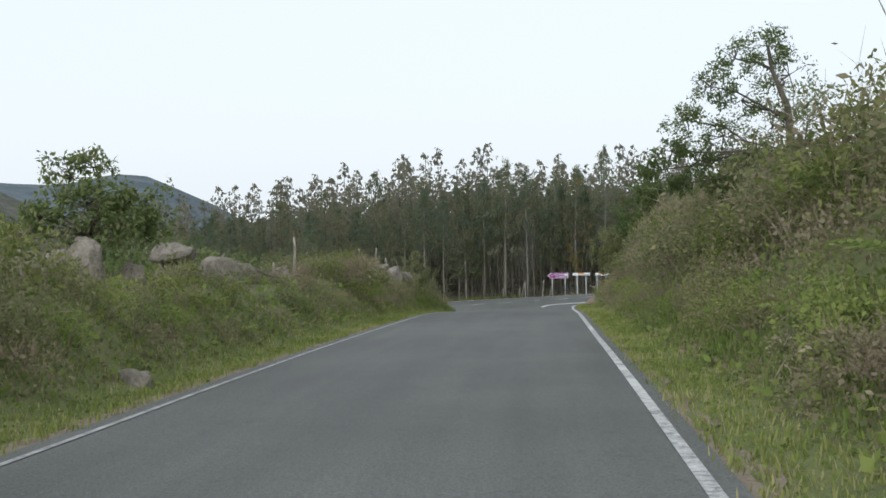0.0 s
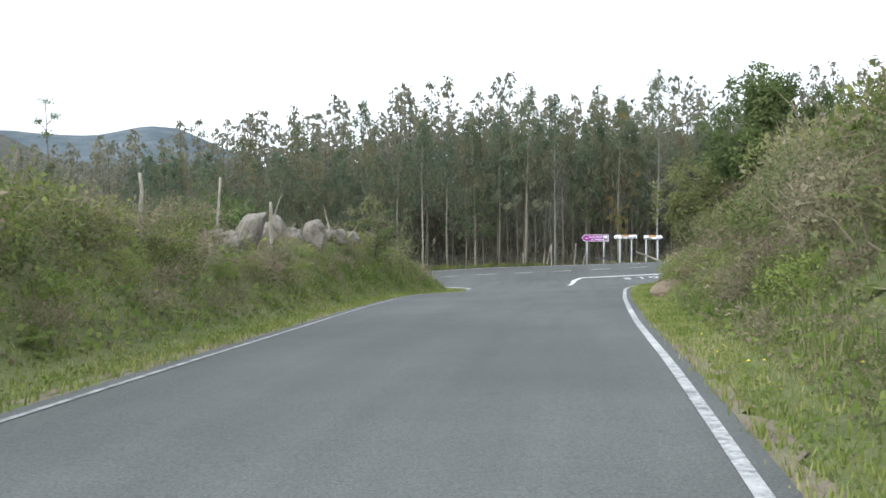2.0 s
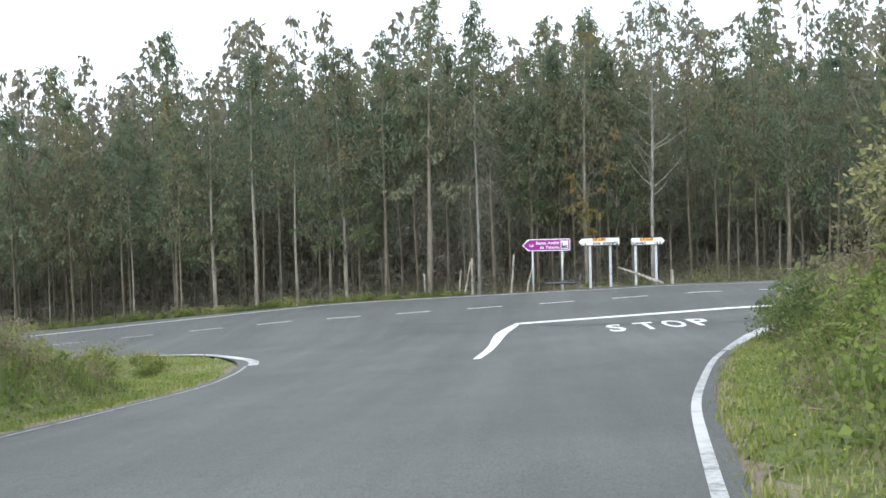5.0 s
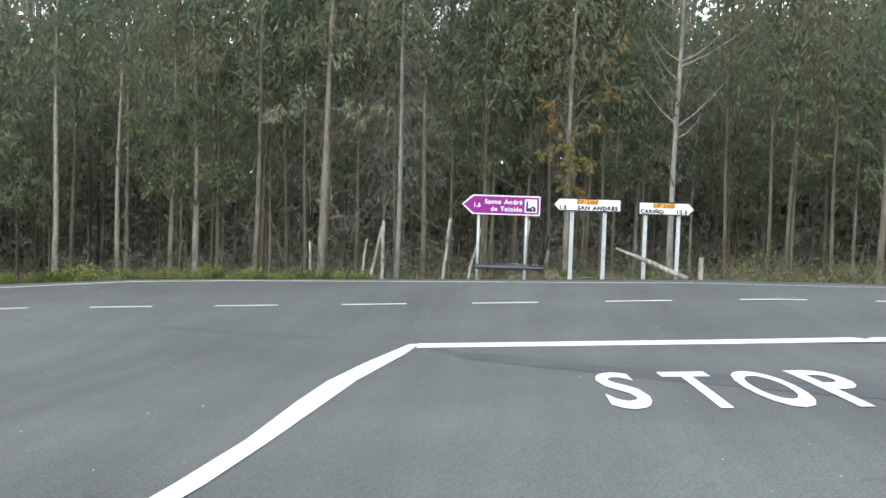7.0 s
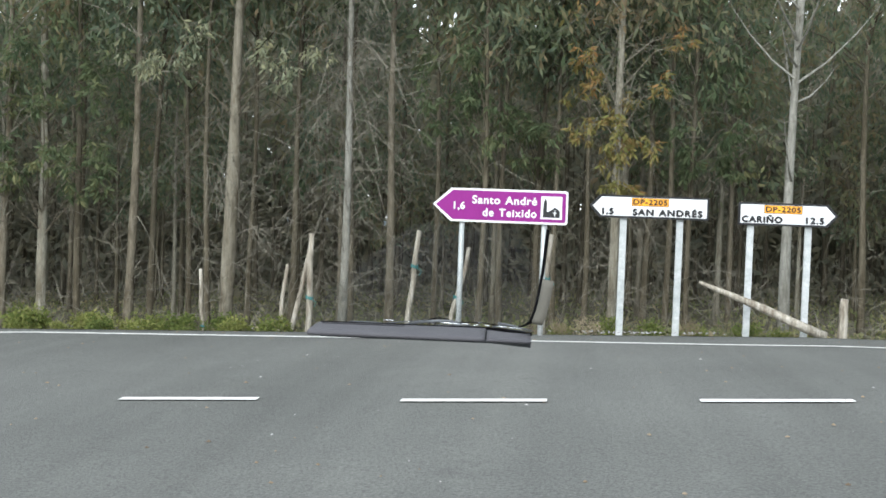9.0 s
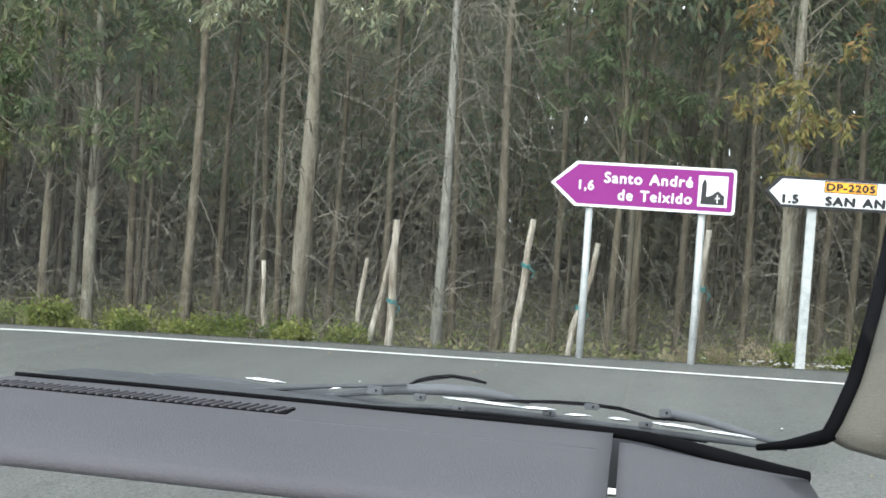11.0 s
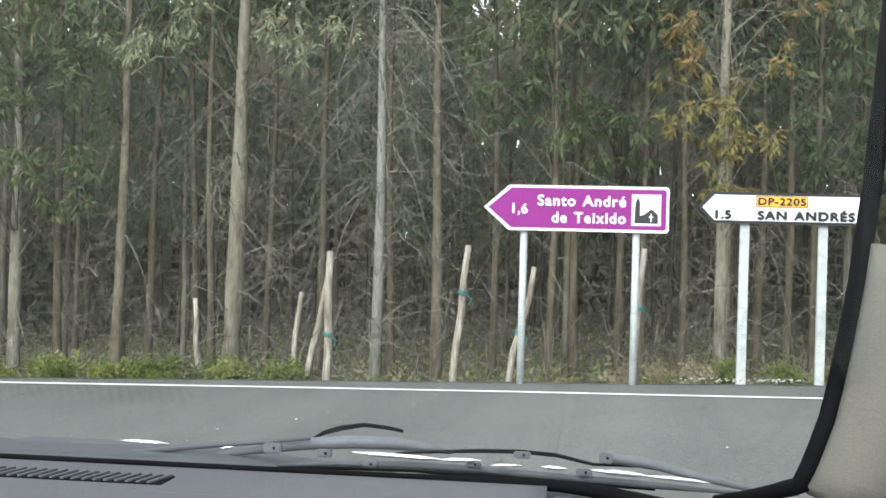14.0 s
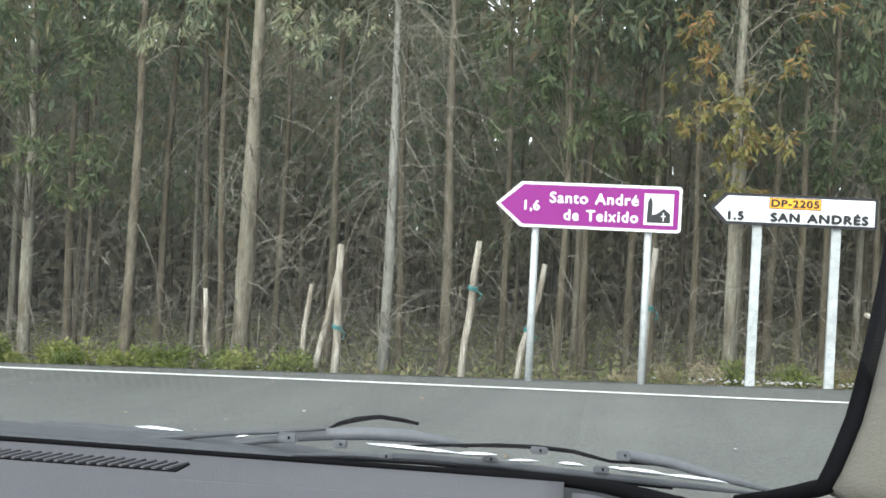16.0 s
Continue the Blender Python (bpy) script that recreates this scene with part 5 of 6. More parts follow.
undergrowth("bramble_cover", M_BRAMBLE, 60000, 0.06, 0.0, 0.45, 1, "tangled bramble leaves covering both banks")
undergrowth("heather_cover", M_GORSE, 34000, 0.06, 0.0, 0.5, 5, "brownish heather and dry stalks on the banks")
undergrowth("fern_cover", M_FERN, 26000, 0.10, 0.05, 0.45, 9, "bright fern tips scattered over the banks")
undergrowth("stalk_cover", M_DRY, 13000, 0.22, 0.15, 0.75, 13, "thin dry stalks standing all over the banks", 0.02)


def forest_floor_cover(name, mat, n, leaf, high, seed, label, thin=0.0):
    """Low sprigs and stalks standing over the floor of the wood."""
    r = np.random.RandomState(seed)
    x, y = r.uniform(-30, 16, n), 1.2 + 16 * r.rand(n) ** 1.3
    z = ground_z(x, y) + high * r.rand(n) ** 1.6 * np.clip(0.55 + 0.7 * rough(x + seed, y, 3.1), 0.1, 1.2)
    ax = r.normal(size=(n, 3)) + np.array([0, 0, 0.5])
    ax /= np.linalg.norm(ax, axis=1)[:, None]
    sd = np.cross(ax, r.normal(size=(n, 3)))
    sd /= np.linalg.norm(sd, axis=1)[:, None]
    p = np.stack([x, y, z], 1)
    ln = leaf * r.uniform(0.5, 1.5, (n, 1))
    wd = ln * (r.uniform(0.15, 0.32, (n, 1)) if not thin else thin)
    v = np.stack([p, p + ax * ln * 0.45 + sd * wd, p + ax * ln, p + ax * ln * 0.45 - sd * wd], 1).reshape(-1, 3)
    return tagged(mesh_object(name, v.tolist(), [(4 * i, 4 * i + 1, 4 * i + 2, 4 * i + 3) for i in range(n)], mat), label, "undergrowth", kind="stuff")


forest_floor_cover("forest_sprigs", M_BRAMBLE, 30000, 0.09, 0.32, 31, "low green sprigs covering the floor of the wood")
forest_floor_cover("forest_grass_stalks", M_OLIVE, 9000, 0.2, 0.25, 33, "thin grassy stalks on the floor of the wood", 0.025)
forest_floor_cover("forest_dry_twigs", M_TWIG, 14000, 0.45, 1.5, 35, "thin dry twigs tangled under the trees", 0.008)


# ---- stones on the bank ----
def rock(x, y, sx, sy, top, seed, mat=M_ROCK, foot=None, turn=0.0, lean=0.0, label="angular tan-grey granite stone on the bank"):
    """A broken block: the hull of a few corners with worn edges, sunk in the soil."""
    r = random.Random(seed)
    low = (gz(x, y) if foot is None else foot) - 0.12
    h = max(top - low, 0.2)
    bm = bmesh.new()
    for k in range(20):
        a, u = r.uniform(0, 6.28), r.random()
        w = r.uniform(0.9, 1.2) * (1 - 0.35 * u ** 3)
        bm.verts.new((math.cos(a) * sx * w + lean * u * h, math.sin(a) * sy * w, h * u * r.uniform(0.9, 1)))
    for sg in (-1, 1):
        bm.verts.new((sg * sx * 0.9, 0, 0))
    for k in range(5):
        a = k * 1.26 + r.uniform(-0.4, 0.4)
        bm.verts.new((lean * h + math.cos(a) * sx * r.uniform(0.3, 0.75), math.sin(a) * sy * r.uniform(0.3, 0.75), h * r.uniform(0.86, 1.0)))
    hull = bmesh.ops.convex_hull(bm, input=bm.verts)
    for v in [v for v in bm.verts if not v.link_faces]:
        bm.verts.remove(v)
    bmesh.ops.bevel(bm, geom=list(bm.edges), offset=0.03 * min(sx, sy) / 0.3, segments=1, affect="EDGES")
    bmesh.ops.triangulate(bm, faces=bm.faces)
    bmesh.ops.subdivide_edges(bm, edges=bm.edges, cuts=1)
    off = Vector((seed * 3.1, seed * 1.7, seed * 0.9))
    for v in bm.verts:
        v.co += v.co.normalized() * (noise.noise(v.co * 7 + off) * 0.045 + noise.noise(v.co * 17 + off) * 0.02)
    ob = part("boulder", bm, mat)
    ob.location, ob.rotation_euler = (x, y, low), (0, 0, turn)
    return tagged(ob, label, "boulder", "stones along the bank")


rock(-7.2, -45.6, 0.28, 0.31, 4.32, 3, turn=0.15, lean=0.42, label="tall leaning granite boulder on the bank")
rock(-7.55, -45.9, 0.41, 0.36, 4.04, 4)
rock(-7.1, -46.9, 0.35, 0.31, 4.03, 5)
rock(-7.35, -46.4, 0.26, 0.26, 3.96, 23, turn=0.8)
rock(-7.95, -41.2, 0.33, 0.31, 4.01, 6)
rock(-7.75, -40.7, 0.26, 0.26, 4.14, 7, turn=0.6)
rock(-7.45, -40.6, 0.26, 0.26, 3.86, 8)
rock(-7.15, -40.0, 0.27, 0.28, 3.94, 9, turn=0.4, lean=0.1)
rock(-7.6, -39.4, 0.26, 0.23, 3.76, 24, turn=0.9)
rock(-7.35, -38.6, 0.32, 0.31, 3.96, 10, turn=1.0)
rock(-7.75, -38.0, 0.28, 0.28, 3.68, 14)
rock(-7.5, -37.3, 0.33, 0.28, 3.66, 11)
rock(-7.25, -36.5, 0.31, 0.28, 3.64, 12, turn=0.3)
rock(-7.4, -35.7, 0.26, 0.26, 3.56, 25, turn=1.3)
rock(-7.3, -34.4, 0.31, 0.28, 3.48, 13)
rock(-8.5, -71.0, 0.33, 0.31, 5.56, 26)
rock(-7.95, -71.0, 0.36, 0.28, 5.54, 27, turn=0.7)
rock(-7.6, -71.0, 0.26, 0.26, 5.70, 28, turn=0.3)
rock(-7.25, -70.2, 0.19, 0.20, 5.31, 29)
rock(-7.85, -66.4, 0.38, 0.38, 5.26, 15)
rock(-7.9, -66.5, 0.46, 0.41, 5.53, 16, foot=5.3, label="flat granite slab lying on top of another stone")
rock(-7.35, -65.3, 0.44, 0.38, 5.23, 17)
rock(-7.1, -64.5, 0.38, 0.36, 5.08, 18, turn=0.5)
rock(-7.26, -60.6, 0.33, 0.33, 4.83, 19)
rock(-7.5, -59.6, 0.33, 0.28, 4.68, 20)
rock(1.2, -40.9, 0.58, 0.58, 2.7, 21, M_ROCK_RED, label="brown-topped stone half sunk in the verge")
rock(-5.4, -75.4, 0.2, 0.2, gz(-5.4, -75.4) + 0.14, 22, label="pale stone lying among the verge plants")


def bank_post(x, y, top, lean, r, label):
    stake(x, y, top - gz(x, y), lean, 0.0, r, label)


bank_post(-6.88, -51.2, 5.01, 0.0, 0.03, "pale fence post standing on the bank")
bank_post(-6.86, -48.0, 4.96, 0.07, 0.026, "thin leaning fence post on the bank")
bank_post(-6.96, -44.2, 4.49, 0.0, 0.04, "grey fence post beside the boulders")
bank_post(-7.06, -60.0, 5.5, 0.02, 0.033, "tall pale fence post on the bank")
bank_post(-7.08, -62.1, 4.99, 0.05, 0.03, "short pale fence post among the scrub")
log = empty("fallen_pole", "long grey pole leaning over the bank scrub", "pole")
v, f = [], []
tube_geo([(-7.35, -64.6, 5.12), (-7.0, -64.2, 4.95), (-6.6, -63.8, 4.72), (-6.3, -63.4, gz(-6.3, -63.4) - 0.05)], [0.03, 0.032, 0.034, 0.036], 8, v, f)
mesh_object("pole", v, f, M_TWIG, log, smooth=True)


# ---- broadleaf trees on the banks ----
def broadleaf(x, y, lumps, mat, label, leaf=0.085, per=330, trunk=0.07, fork=0.4, bark=None):
    """A tree with an uneven crown: lumps are (x, y, z, radius) in the world, each a spray of twigs."""
    r = random.Random(int(abs(x * 37 + y * 11)))
    g0 = gz(x, y)
    e = empty("broadleaf_tree", label, "tree", pose(x, y, g0))
    tv, tf, lv, lf = [], [], [], []
    top = max(l[2] + l[3] * 0.5 for l in lumps) - g0
    mid = sum((Vector((l[0] - x, l[1] - y, 0)) for l in lumps), Vector()) / len(lumps)
    stem = [Vector((0, 0, -0.2))] + [mid * 0.5 * s * s + Vector((r.gauss(0, 0.05), r.gauss(0, 0.05), top * s)) for s in (0.2, 0.4, 0.6, 0.8, 0.97)]
    tube_geo(stem, [trunk * k for k in (1.2, 1.0, 0.8, 0.6, 0.38, 0.12)], 9, tv, tf)
    for cx, cy, cz, rad in lumps:
        c = Vector((cx - x, cy - y, cz - g0))
        away = math.hypot(c.x - mid.x * 0.4, c.y - mid.y * 0.4)
        s = min(0.9, max(fork, (c.z - away * r.uniform(0.35, 0.75)) / top))
        k = s * 5
        knot = stem[int(k)].lerp(stem[int(k) + 1], k - int(k))
        one = knot.lerp(c, 0.35) + Vector((r.gauss(0, 0.06), r.gauss(0, 0.06), 0.12 * away * r.uniform(-0.4, 1)))
        two = knot.lerp(c, 0.7) + Vector((r.gauss(0, 0.08), r.gauss(0, 0.08), 0.1 * away * r.uniform(-0.4, 1)))
        tube_geo([knot, one, two, c], [trunk * 0.34, trunk * 0.25, trunk * 0.16, trunk * 0.08], 5, tv, tf)
        for k in range(16):
            d = rand_dir(r, 0.2)
            q = c + Vector((d.x, d.y, d.z * 0.85)) * rad * r.uniform(0.45, 1.05)
            if k % 2:
                tube_geo([c, c.lerp(q, 0.6) + rand_dir(r) * 0.04, q], [0.012, 0.008, 0.003], 3, tv, tf)
            rc = rad * r.uniform(0.22, 0.42)
            for j in range(per // 16):
                p = q + rand_dir(r) * rc * r.random() ** 0.4
                axis = (rand_dir(r) + d * 0.5 + Vector((0, 0, -0.3))).normalized()
                ll = leaf * r.uniform(0.6, 1.4)
                leaf_geo(p, axis, axis.cross(rand_dir(r)).normalized(), ll, ll * r.uniform(0.35, 0.6), lv, lf)
    mesh_object("trunk", tv, tf, bark or M_BARK_DARK, e, smooth=True)
    mesh_object("crown", lv, lf, mat, e)["kind"] = "stuff"
    return e


def crown(x, y, z, w, h, n, seed):
    """n lumps spread through an egg-shaped crown centred at x, y, z."""
    r = random.Random(seed)
    out = []
    for k in range(n):
        d = rand_dir(r)
        s = r.uniform(0.4, 0.95)
        out.append((x + d.x * w * s, y + d.y * w * s, z + d.z * h * s, r.uniform(0.26, 0.46) * w))
    return out


broadleaf(-6.85, -32.5, [(-7.25, -32.7, 3.85, 0.4), (-6.95, -32.4, 4.1, 0.36), (-6.55, -32.5, 3.6, 0.46), (-6.35, -32.2, 3.2, 0.46), (-7.05, -32.6, 3.4, 0.5), (-7.5, -32.8, 3.4, 0.4), (-6.85, -32.5, 2.9, 0.45)], M_BRAMBLE, "small airy olive-green sapling on the bank", 0.075, 520, 0.022, 0.35)
# the dark tree behind the dead bracken
broadleaf(3.7, -39.3, crown(3.5, -39.3, 5.98, 1.5, 1.5, 28, 3), M_OAK, "dark green dense broadleaf tree on the bank", 0.1, 800, 0.1)
# the drooping olive tree nearer the junction
broadleaf(3.0, -35.0, crown(2.8, -35.2, 4.5, 1.45, 1.5, 22, 5) + [(1.75, -35.7, 3.6, 0.4), (2.0, -35.4, 3.0, 0.45), (1.7, -35.8, 4.2, 0.35)], M_OLIVE, "drooping olive-green tree leaning out over the verge", 0.09, 520, 0.07, 0.3)
broadleaf(4.3, -31.5, crown(4.1, -31.5, 4.0, 1.3, 1.4, 12, 7), M_OLIVE, "yellow-green bushy tree above the verge", 0.09, 340, 0.07, 0.3)
broadleaf(5.6, -27.6, crown(5.4, -27.6, 3.4, 1.3, 1.3, 12, 8), M_BRAMBLE, "grey-green bushy tree beside the junction", 0.09, 340, 0.07, 0.3)
broadleaf(5.0, -44.5, crown(4.8, -44.5, 5.4, 1.2, 1.0, 11, 9), M_BRAMBLE, "olive broadleaf tree topping the bank", 0.09, 340, 0.07)
broadleaf(4.6, -51.0, crown(4.4, -51.0, 5.3, 1.2, 0.8, 11, 11), M_GORSE, "brownish scrubby tree topping the bank", 0.08, 340, 0.06)
broadleaf(4.8, -56.5, crown(4.4, -56.5, 6.4, 1.2, 0.9, 10, 13), M_OAK, "green broadleaf tree topping the bank", 0.09, 340, 0.07)
# the tree whose sparse boughs hang over the lane
broadleaf(3.3, -65.2, [(0.65, -65.6, 6.6, 0.26), (1.0, -65.6, 6.95, 0.34), (1.45, -65.5, 6.75, 0.4), (1.3, -65.4, 7.5, 0.45), (1.95, -65.3, 7.2, 0.5), (1.75, -65.3, 8.1, 0.48), (2.3, -65.2, 7.85, 0.55), (2.2, -65.2, 8.6, 0.45), (1.75, -65.6, 6.25, 0.35), (2.5, -65.4, 6.7, 0.5), (2.9, -65.0, 7.4, 0.6), (3.2, -65.0, 8.3, 0.6), (2.8, -65.2, 8.8, 0.45), (3.8, -64.8, 7.6, 0.7), (1.15, -65.9, 6.35, 0.25)], M_OAK, "tree with leafy boughs hanging over the lane", 0.058, 980, 0.1, 0.3)
broadleaf(-7.9, -70.0, crown(-7.9, -70.0, 6.05, 1.1, 0.75, 15, 15), M_OAK, "rounded dark green tree behind the bank stones", 0.08, 420, 0.06)
broadleaf(-13, -50, crown(-13, -50, 4.3, 1.4, 1.2, 12, 17), M_OAK, "bushy broadleaf tree on the field", 0.11, 260, 0.07)
broadleaf(-15, -40, crown(-15, -40, 3.8, 1.6, 1.3, 12, 19), M_OLIVE, "bushy olive-green tree on the field", 0.11, 260, 0.07)


# a far umbrella-shaped tree on the slope
e = empty("umbrella_tree", "lone tall tree with flat sparse tufts of foliage", "tree", pose(-45.4, 27.2, gz(-45.4, 27.2)))
r = random.Random(4)
tv, tf, lv, lf = [], [], [], []
top = 11.9 - gz(-45.4, 27.2)
tube_geo([(0, 0, -0.2), (0.2, 0, top * 0.5), (0, 0, top)], [0.09, 0.06, 0.03], 7, tv, tf)
for cx, cz, cr in ((0, top, 0.9), (0.8, top - 1.3, 0.5), (-0.7, top - 1.7, 0.5), (0.1, top - 2.8, 0.8)):
    tube_geo([(0, 0, cz - 0.8), (cx, 0, cz)], [0.05, 0.02], 5, tv, tf)
    for k in range(90):
        p = Vector((cx + r.gauss(0, cr * 0.42), r.gauss(0, cr * 0.42), cz + r.gauss(0, 0.16)))
        ax = rand_dir(r)
        leaf_geo(p, ax, ax.cross(rand_dir(r)).normalized(), 0.24, 0.1, lv, lf)
mesh_object("trunk", tv, tf, M_BARK_DARK, e, smooth=True)
mesh_object("crown", lv, lf, M_OAK, e)["kind"] = "stuff"


# ---- grass on the verges ----
def grass(name, spots, hmin, hmax, label, seed, mat=M_GRASS):
    r = random.Random(seed)
    v, f = [], []
    for x, y in spots:
        z = gz(x, y) - 0.01
        for k in range(3):
            a = r.uniform(0, 6.28)
            out = Vector((math.cos(a), math.sin(a), 0))
            h = r.uniform(hmin, hmax)
            p = Vector((x + r.gauss(0, 0.05), y + r.gauss(0, 0.05), z))
            w = Vector((-out.y, out.x, 0)) * r.uniform(0.004, 0.009)
            b = len(v)
            t = p + out * h * r.uniform(0.2, 0.7) + Vector((0, 0, h))
            m = p.lerp(t, 0.5) + Vector((0, 0, 0.12 * h))
            v += [p - w, p + w, m + w * 0.8, m - w * 0.8, t]
            f += [(b, b + 1, b + 2, b + 3), (b + 3, b + 2, b + 4)]
    return tagged(mesh_object(name, v, f, mat), label, "grass", kind="stuff")


rng = random.Random(41)
sp = []
for i in range(11000):
    y = -84 + 66 * rng.random()
    sp.append((float(right_edge(y)) + 0.2 + rng.random() ** 1.3 * 1.1, y))
for i in range(13000):
    y = -82 + 64 * rng.random()
    sp.append((float(left_edge(y)) - 0.2 - rng.random() ** 1.3 * 1.3, y))
for i in range(5000):
    y = rng.uniform(-21.5, -10.6)
    x = float(left_edge(y)) - 0.35 - rng.random() * 5
    sp.append((x, y))
grass("verge_grass", sp, 0.02, 0.09, "short yellow-green grass along the verges", 3)
sp = []
for i in range(650):
    y = -84 + 62 * rng.random() ** 0.8
    s = rng.random() < 0.5 and y > -46
    d = 0.7 + abs(rng.gauss(0, 0.3))
    x = float(left_edge(y)) - 0.2 - d if s else float(right_edge(y)) + 0.35 + d
    for k in range(6):
        sp.append((x + rng.gauss(0, 0.07), y + rng.gauss(0, 0.1)))
grass("tall_verge_grass", sp, 0.08, 0.32, "taller green grass tufts at the foot of the banks", 5, M_TALL_GRASS)


def weeds(name, mat, n, leaf, seed, label):
    """Small broad leaves close to the ground, in patches along the verges."""
    r = np.random.RandomState(seed)
    y = -86 + 68 * r.rand(n) ** 0.85
    side = r.rand(n) < 0.6
    d = 0.3 + 1.1 * r.rand(n)
    x = np.where(side, left_edge(y) - d, right_edge(y) + d)
    keep = rough(x * 2 + seed, y, 1.3) > -0.05
    x, y, n = x[keep], y[keep], int(keep.sum())
    z = ground_z(x, y) + 0.06 * r.rand(n) ** 2
    p = np.stack([x, y, z], 1)
    ax = r.normal(size=(n, 3)) * np.array([1, 1, 0.5]) + np.array([0, 0, 0.5])
    ax /= np.linalg.norm(ax, axis=1)[:, None]
    sd = np.cross(ax, r.normal(size=(n, 3)))
    sd /= np.linalg.norm(sd, axis=1)[:, None]
    ln = leaf * r.uniform(0.5, 1.5, (n, 1))
    wd = ln * 0.33
    v = np.stack([p, p + ax * ln * 0.45 + sd * wd, p + ax * ln, p + ax * ln * 0.45 - sd * wd], 1).reshape(-1, 3)
    return tagged(mesh_object(name, v.tolist(), [(4 * i, 4 * i + 1, 4 * i + 2, 4 * i + 3) for i in range(n)], mat), label, "weeds", kind="stuff")


weeds("verge_weeds", M_FERN, 34000, 0.036, 3, "small fresh green weeds in the verge grass")
weeds("verge_clover", M_TALL_GRASS, 30000, 0.034, 8, "darker green clover patches in the verge grass")


# ---- loose stones and fallen leaves on the asphalt ----
def crumbs(name, spots, size, mat, label, seed):
    r = random.Random(seed)
    v, f = [], []
    for x, y in spots:
        s = size * r.uniform(0.5, 1.4)
        z = max(float(road_z(x, y)), gz(x, y)) + (0.016 if y > 0.1 else 0.004)
        b = len(v)
        a = r.uniform(0, 6.28)
        for k in range(4):
            v.append((x + s * math.cos(a + k * 1.57) * r.uniform(0.6, 1.2), y + s * math.sin(a + k * 1.57) * r.uniform(0.6, 1.2), z))
        v.append((x, y, z + s * 0.6))
        f += [(b + k, b + (k + 1) % 4, b + 4) for k in range(4)]
    tagged(mesh_object(name, v, f, mat), label, "debris", kind="stuff")


rng = random.Random(51)
crumbs("gravel", [(rng.gauss(2.1, 0.5), rng.uniform(0.2, 0.5)) for _ in range(130)] + [(rng.uniform(-12, 8), rng.uniform(0.12, 0.5)) for _ in range(24)], 0.014, M_GRAVEL, "pale gravel crumbs round the sign posts", 1)
crumbs("fallen_leaf_litter", [(rng.uniform(-14, 10), rng.uniform(-9, 0.1)) for _ in range(330)], 0.015, M_ROCK_RED, "dry leaf scraps scattered over the asphalt", 2)
crumbs("stone_chippings", [(rng.uniform(-7, 8), rng.uniform(-20, -0.2)) for _ in range(160)], 0.011, M_GRAVEL, "pale stone chippings scattered over the asphalt", 3)
crumbs("verge_flower_heads", [(float(right_edge(y)) + rng.uniform(0.5, 1.3), y) for y in [rng.uniform(-60, -22) for _ in range(90)]], 0.02, M_FLOWER, "small yellow flowers in the verge grass", 4)


# ---- the front of the car, where it comes to rest at the stop line ----
# the car's own axes: x to its right, y ahead, z up from the seat's eye level
CAR = pose(0.894, -9.797, 1.2000, 0, 0, 3.0)
car = empty("car", "grey dashboard, wiper and front pillar of a parked car", "car", CAR)


def sweep(path, radii, sides=8):
    v, f = [], []
    tube_geo(path, radii, sides, v, f)
    bm = bmesh.new()
    vs = [bm.verts.new(p) for p in v]
    for q in f:
        bm.faces.new([vs[i] for i in q])
    return bm


def loft(rows, close=False):
    """A skin over rows of points with equal counts."""
    bm = bmesh.new()
    vs = [[bm.verts.new(p) for p in row] for row in rows]
    for a, b in zip(vs, vs[1:]):
        n = len(a)
        for i in range(n if close else n - 1):
            bm.faces.new((a[i], a[(i + 1) % n], b[(i + 1) % n], b[i]))
    if close:
        bm.faces.new(vs[0][::-1])
        bm.faces.new(vs[-1])
    bmesh.ops.recalc_face_normals(bm, faces=bm.faces)
    return bm


def glass_foot(x):
    return 1.0 - 0.10 * max(0, x - 0.02) / 0.15 - 0.03 * max(0, -x - 0.5)


def dash_profile(x):
    """Across the dashboard, from the glass back over its top to the rear lip and under."""
    f = glass_foot(x)
    return [(x, f - 0.004, -0.2125), (x, f - 0.012, -0.2095), (x, f - 0.05, -0.207), (x, 0.86, -0.206), (x, 0.78, -0.2075), (x, 0.69, -0.212), (x, 0.67, -0.218), (x, 0.675, -0.227), (x, 0.70, -0.231), (x, f - 0.02, -0.233)]


dash = part("dashboard", loft([dash_profile(x) for x in np.linspace(-0.66, -0.006, 30)], True), M_DASH, car, "grey grained plastic dashboard top", True)
part("airbag_cover", loft([[(p[0], p[1] - (0.012 if i < 3 else 0), p[2] - (0.007 - 0.02 * (x - 0.06) ** 2 / 0.01 * 0.12 if i < 6 else 0)) for i, p in enumerate(dash_profile(x))] for x in np.linspace(0.001, 0.165, 12)], True), M_DASH, car, "slightly lower dashboard section", True)
part("trim_seam", sweep([(x, 0.873 + 0.03 * (x + 0.3), -0.2062) for x in np.linspace(-0.34, -0.02, 8)], [0.0006] * 8, 5), M_COWL, dash, "thin moulded groove", True)
# demister vent: the slot's inner shade is a solid black bar, with slanting slats
part("vent_slot", loft([[(x, 0.899, -0.2052), (x, 0.933, -0.2056), (x, 0.933, -0.2085), (x, 0.899, -0.2085)] for x in np.linspace(-0.64, -0.322, 12)], True), M_RUBBER, car, "solid black bar for the shaded demister slot")
slat_bm = box_bm(0.0036, 0.0345, 0.002, 0.0005)
slat_me = bpy.data.meshes.new("slat")
slat_bm.to_mesh(slat_me)
slat_bm.free()
slat_me.materials.append(M_DASH)
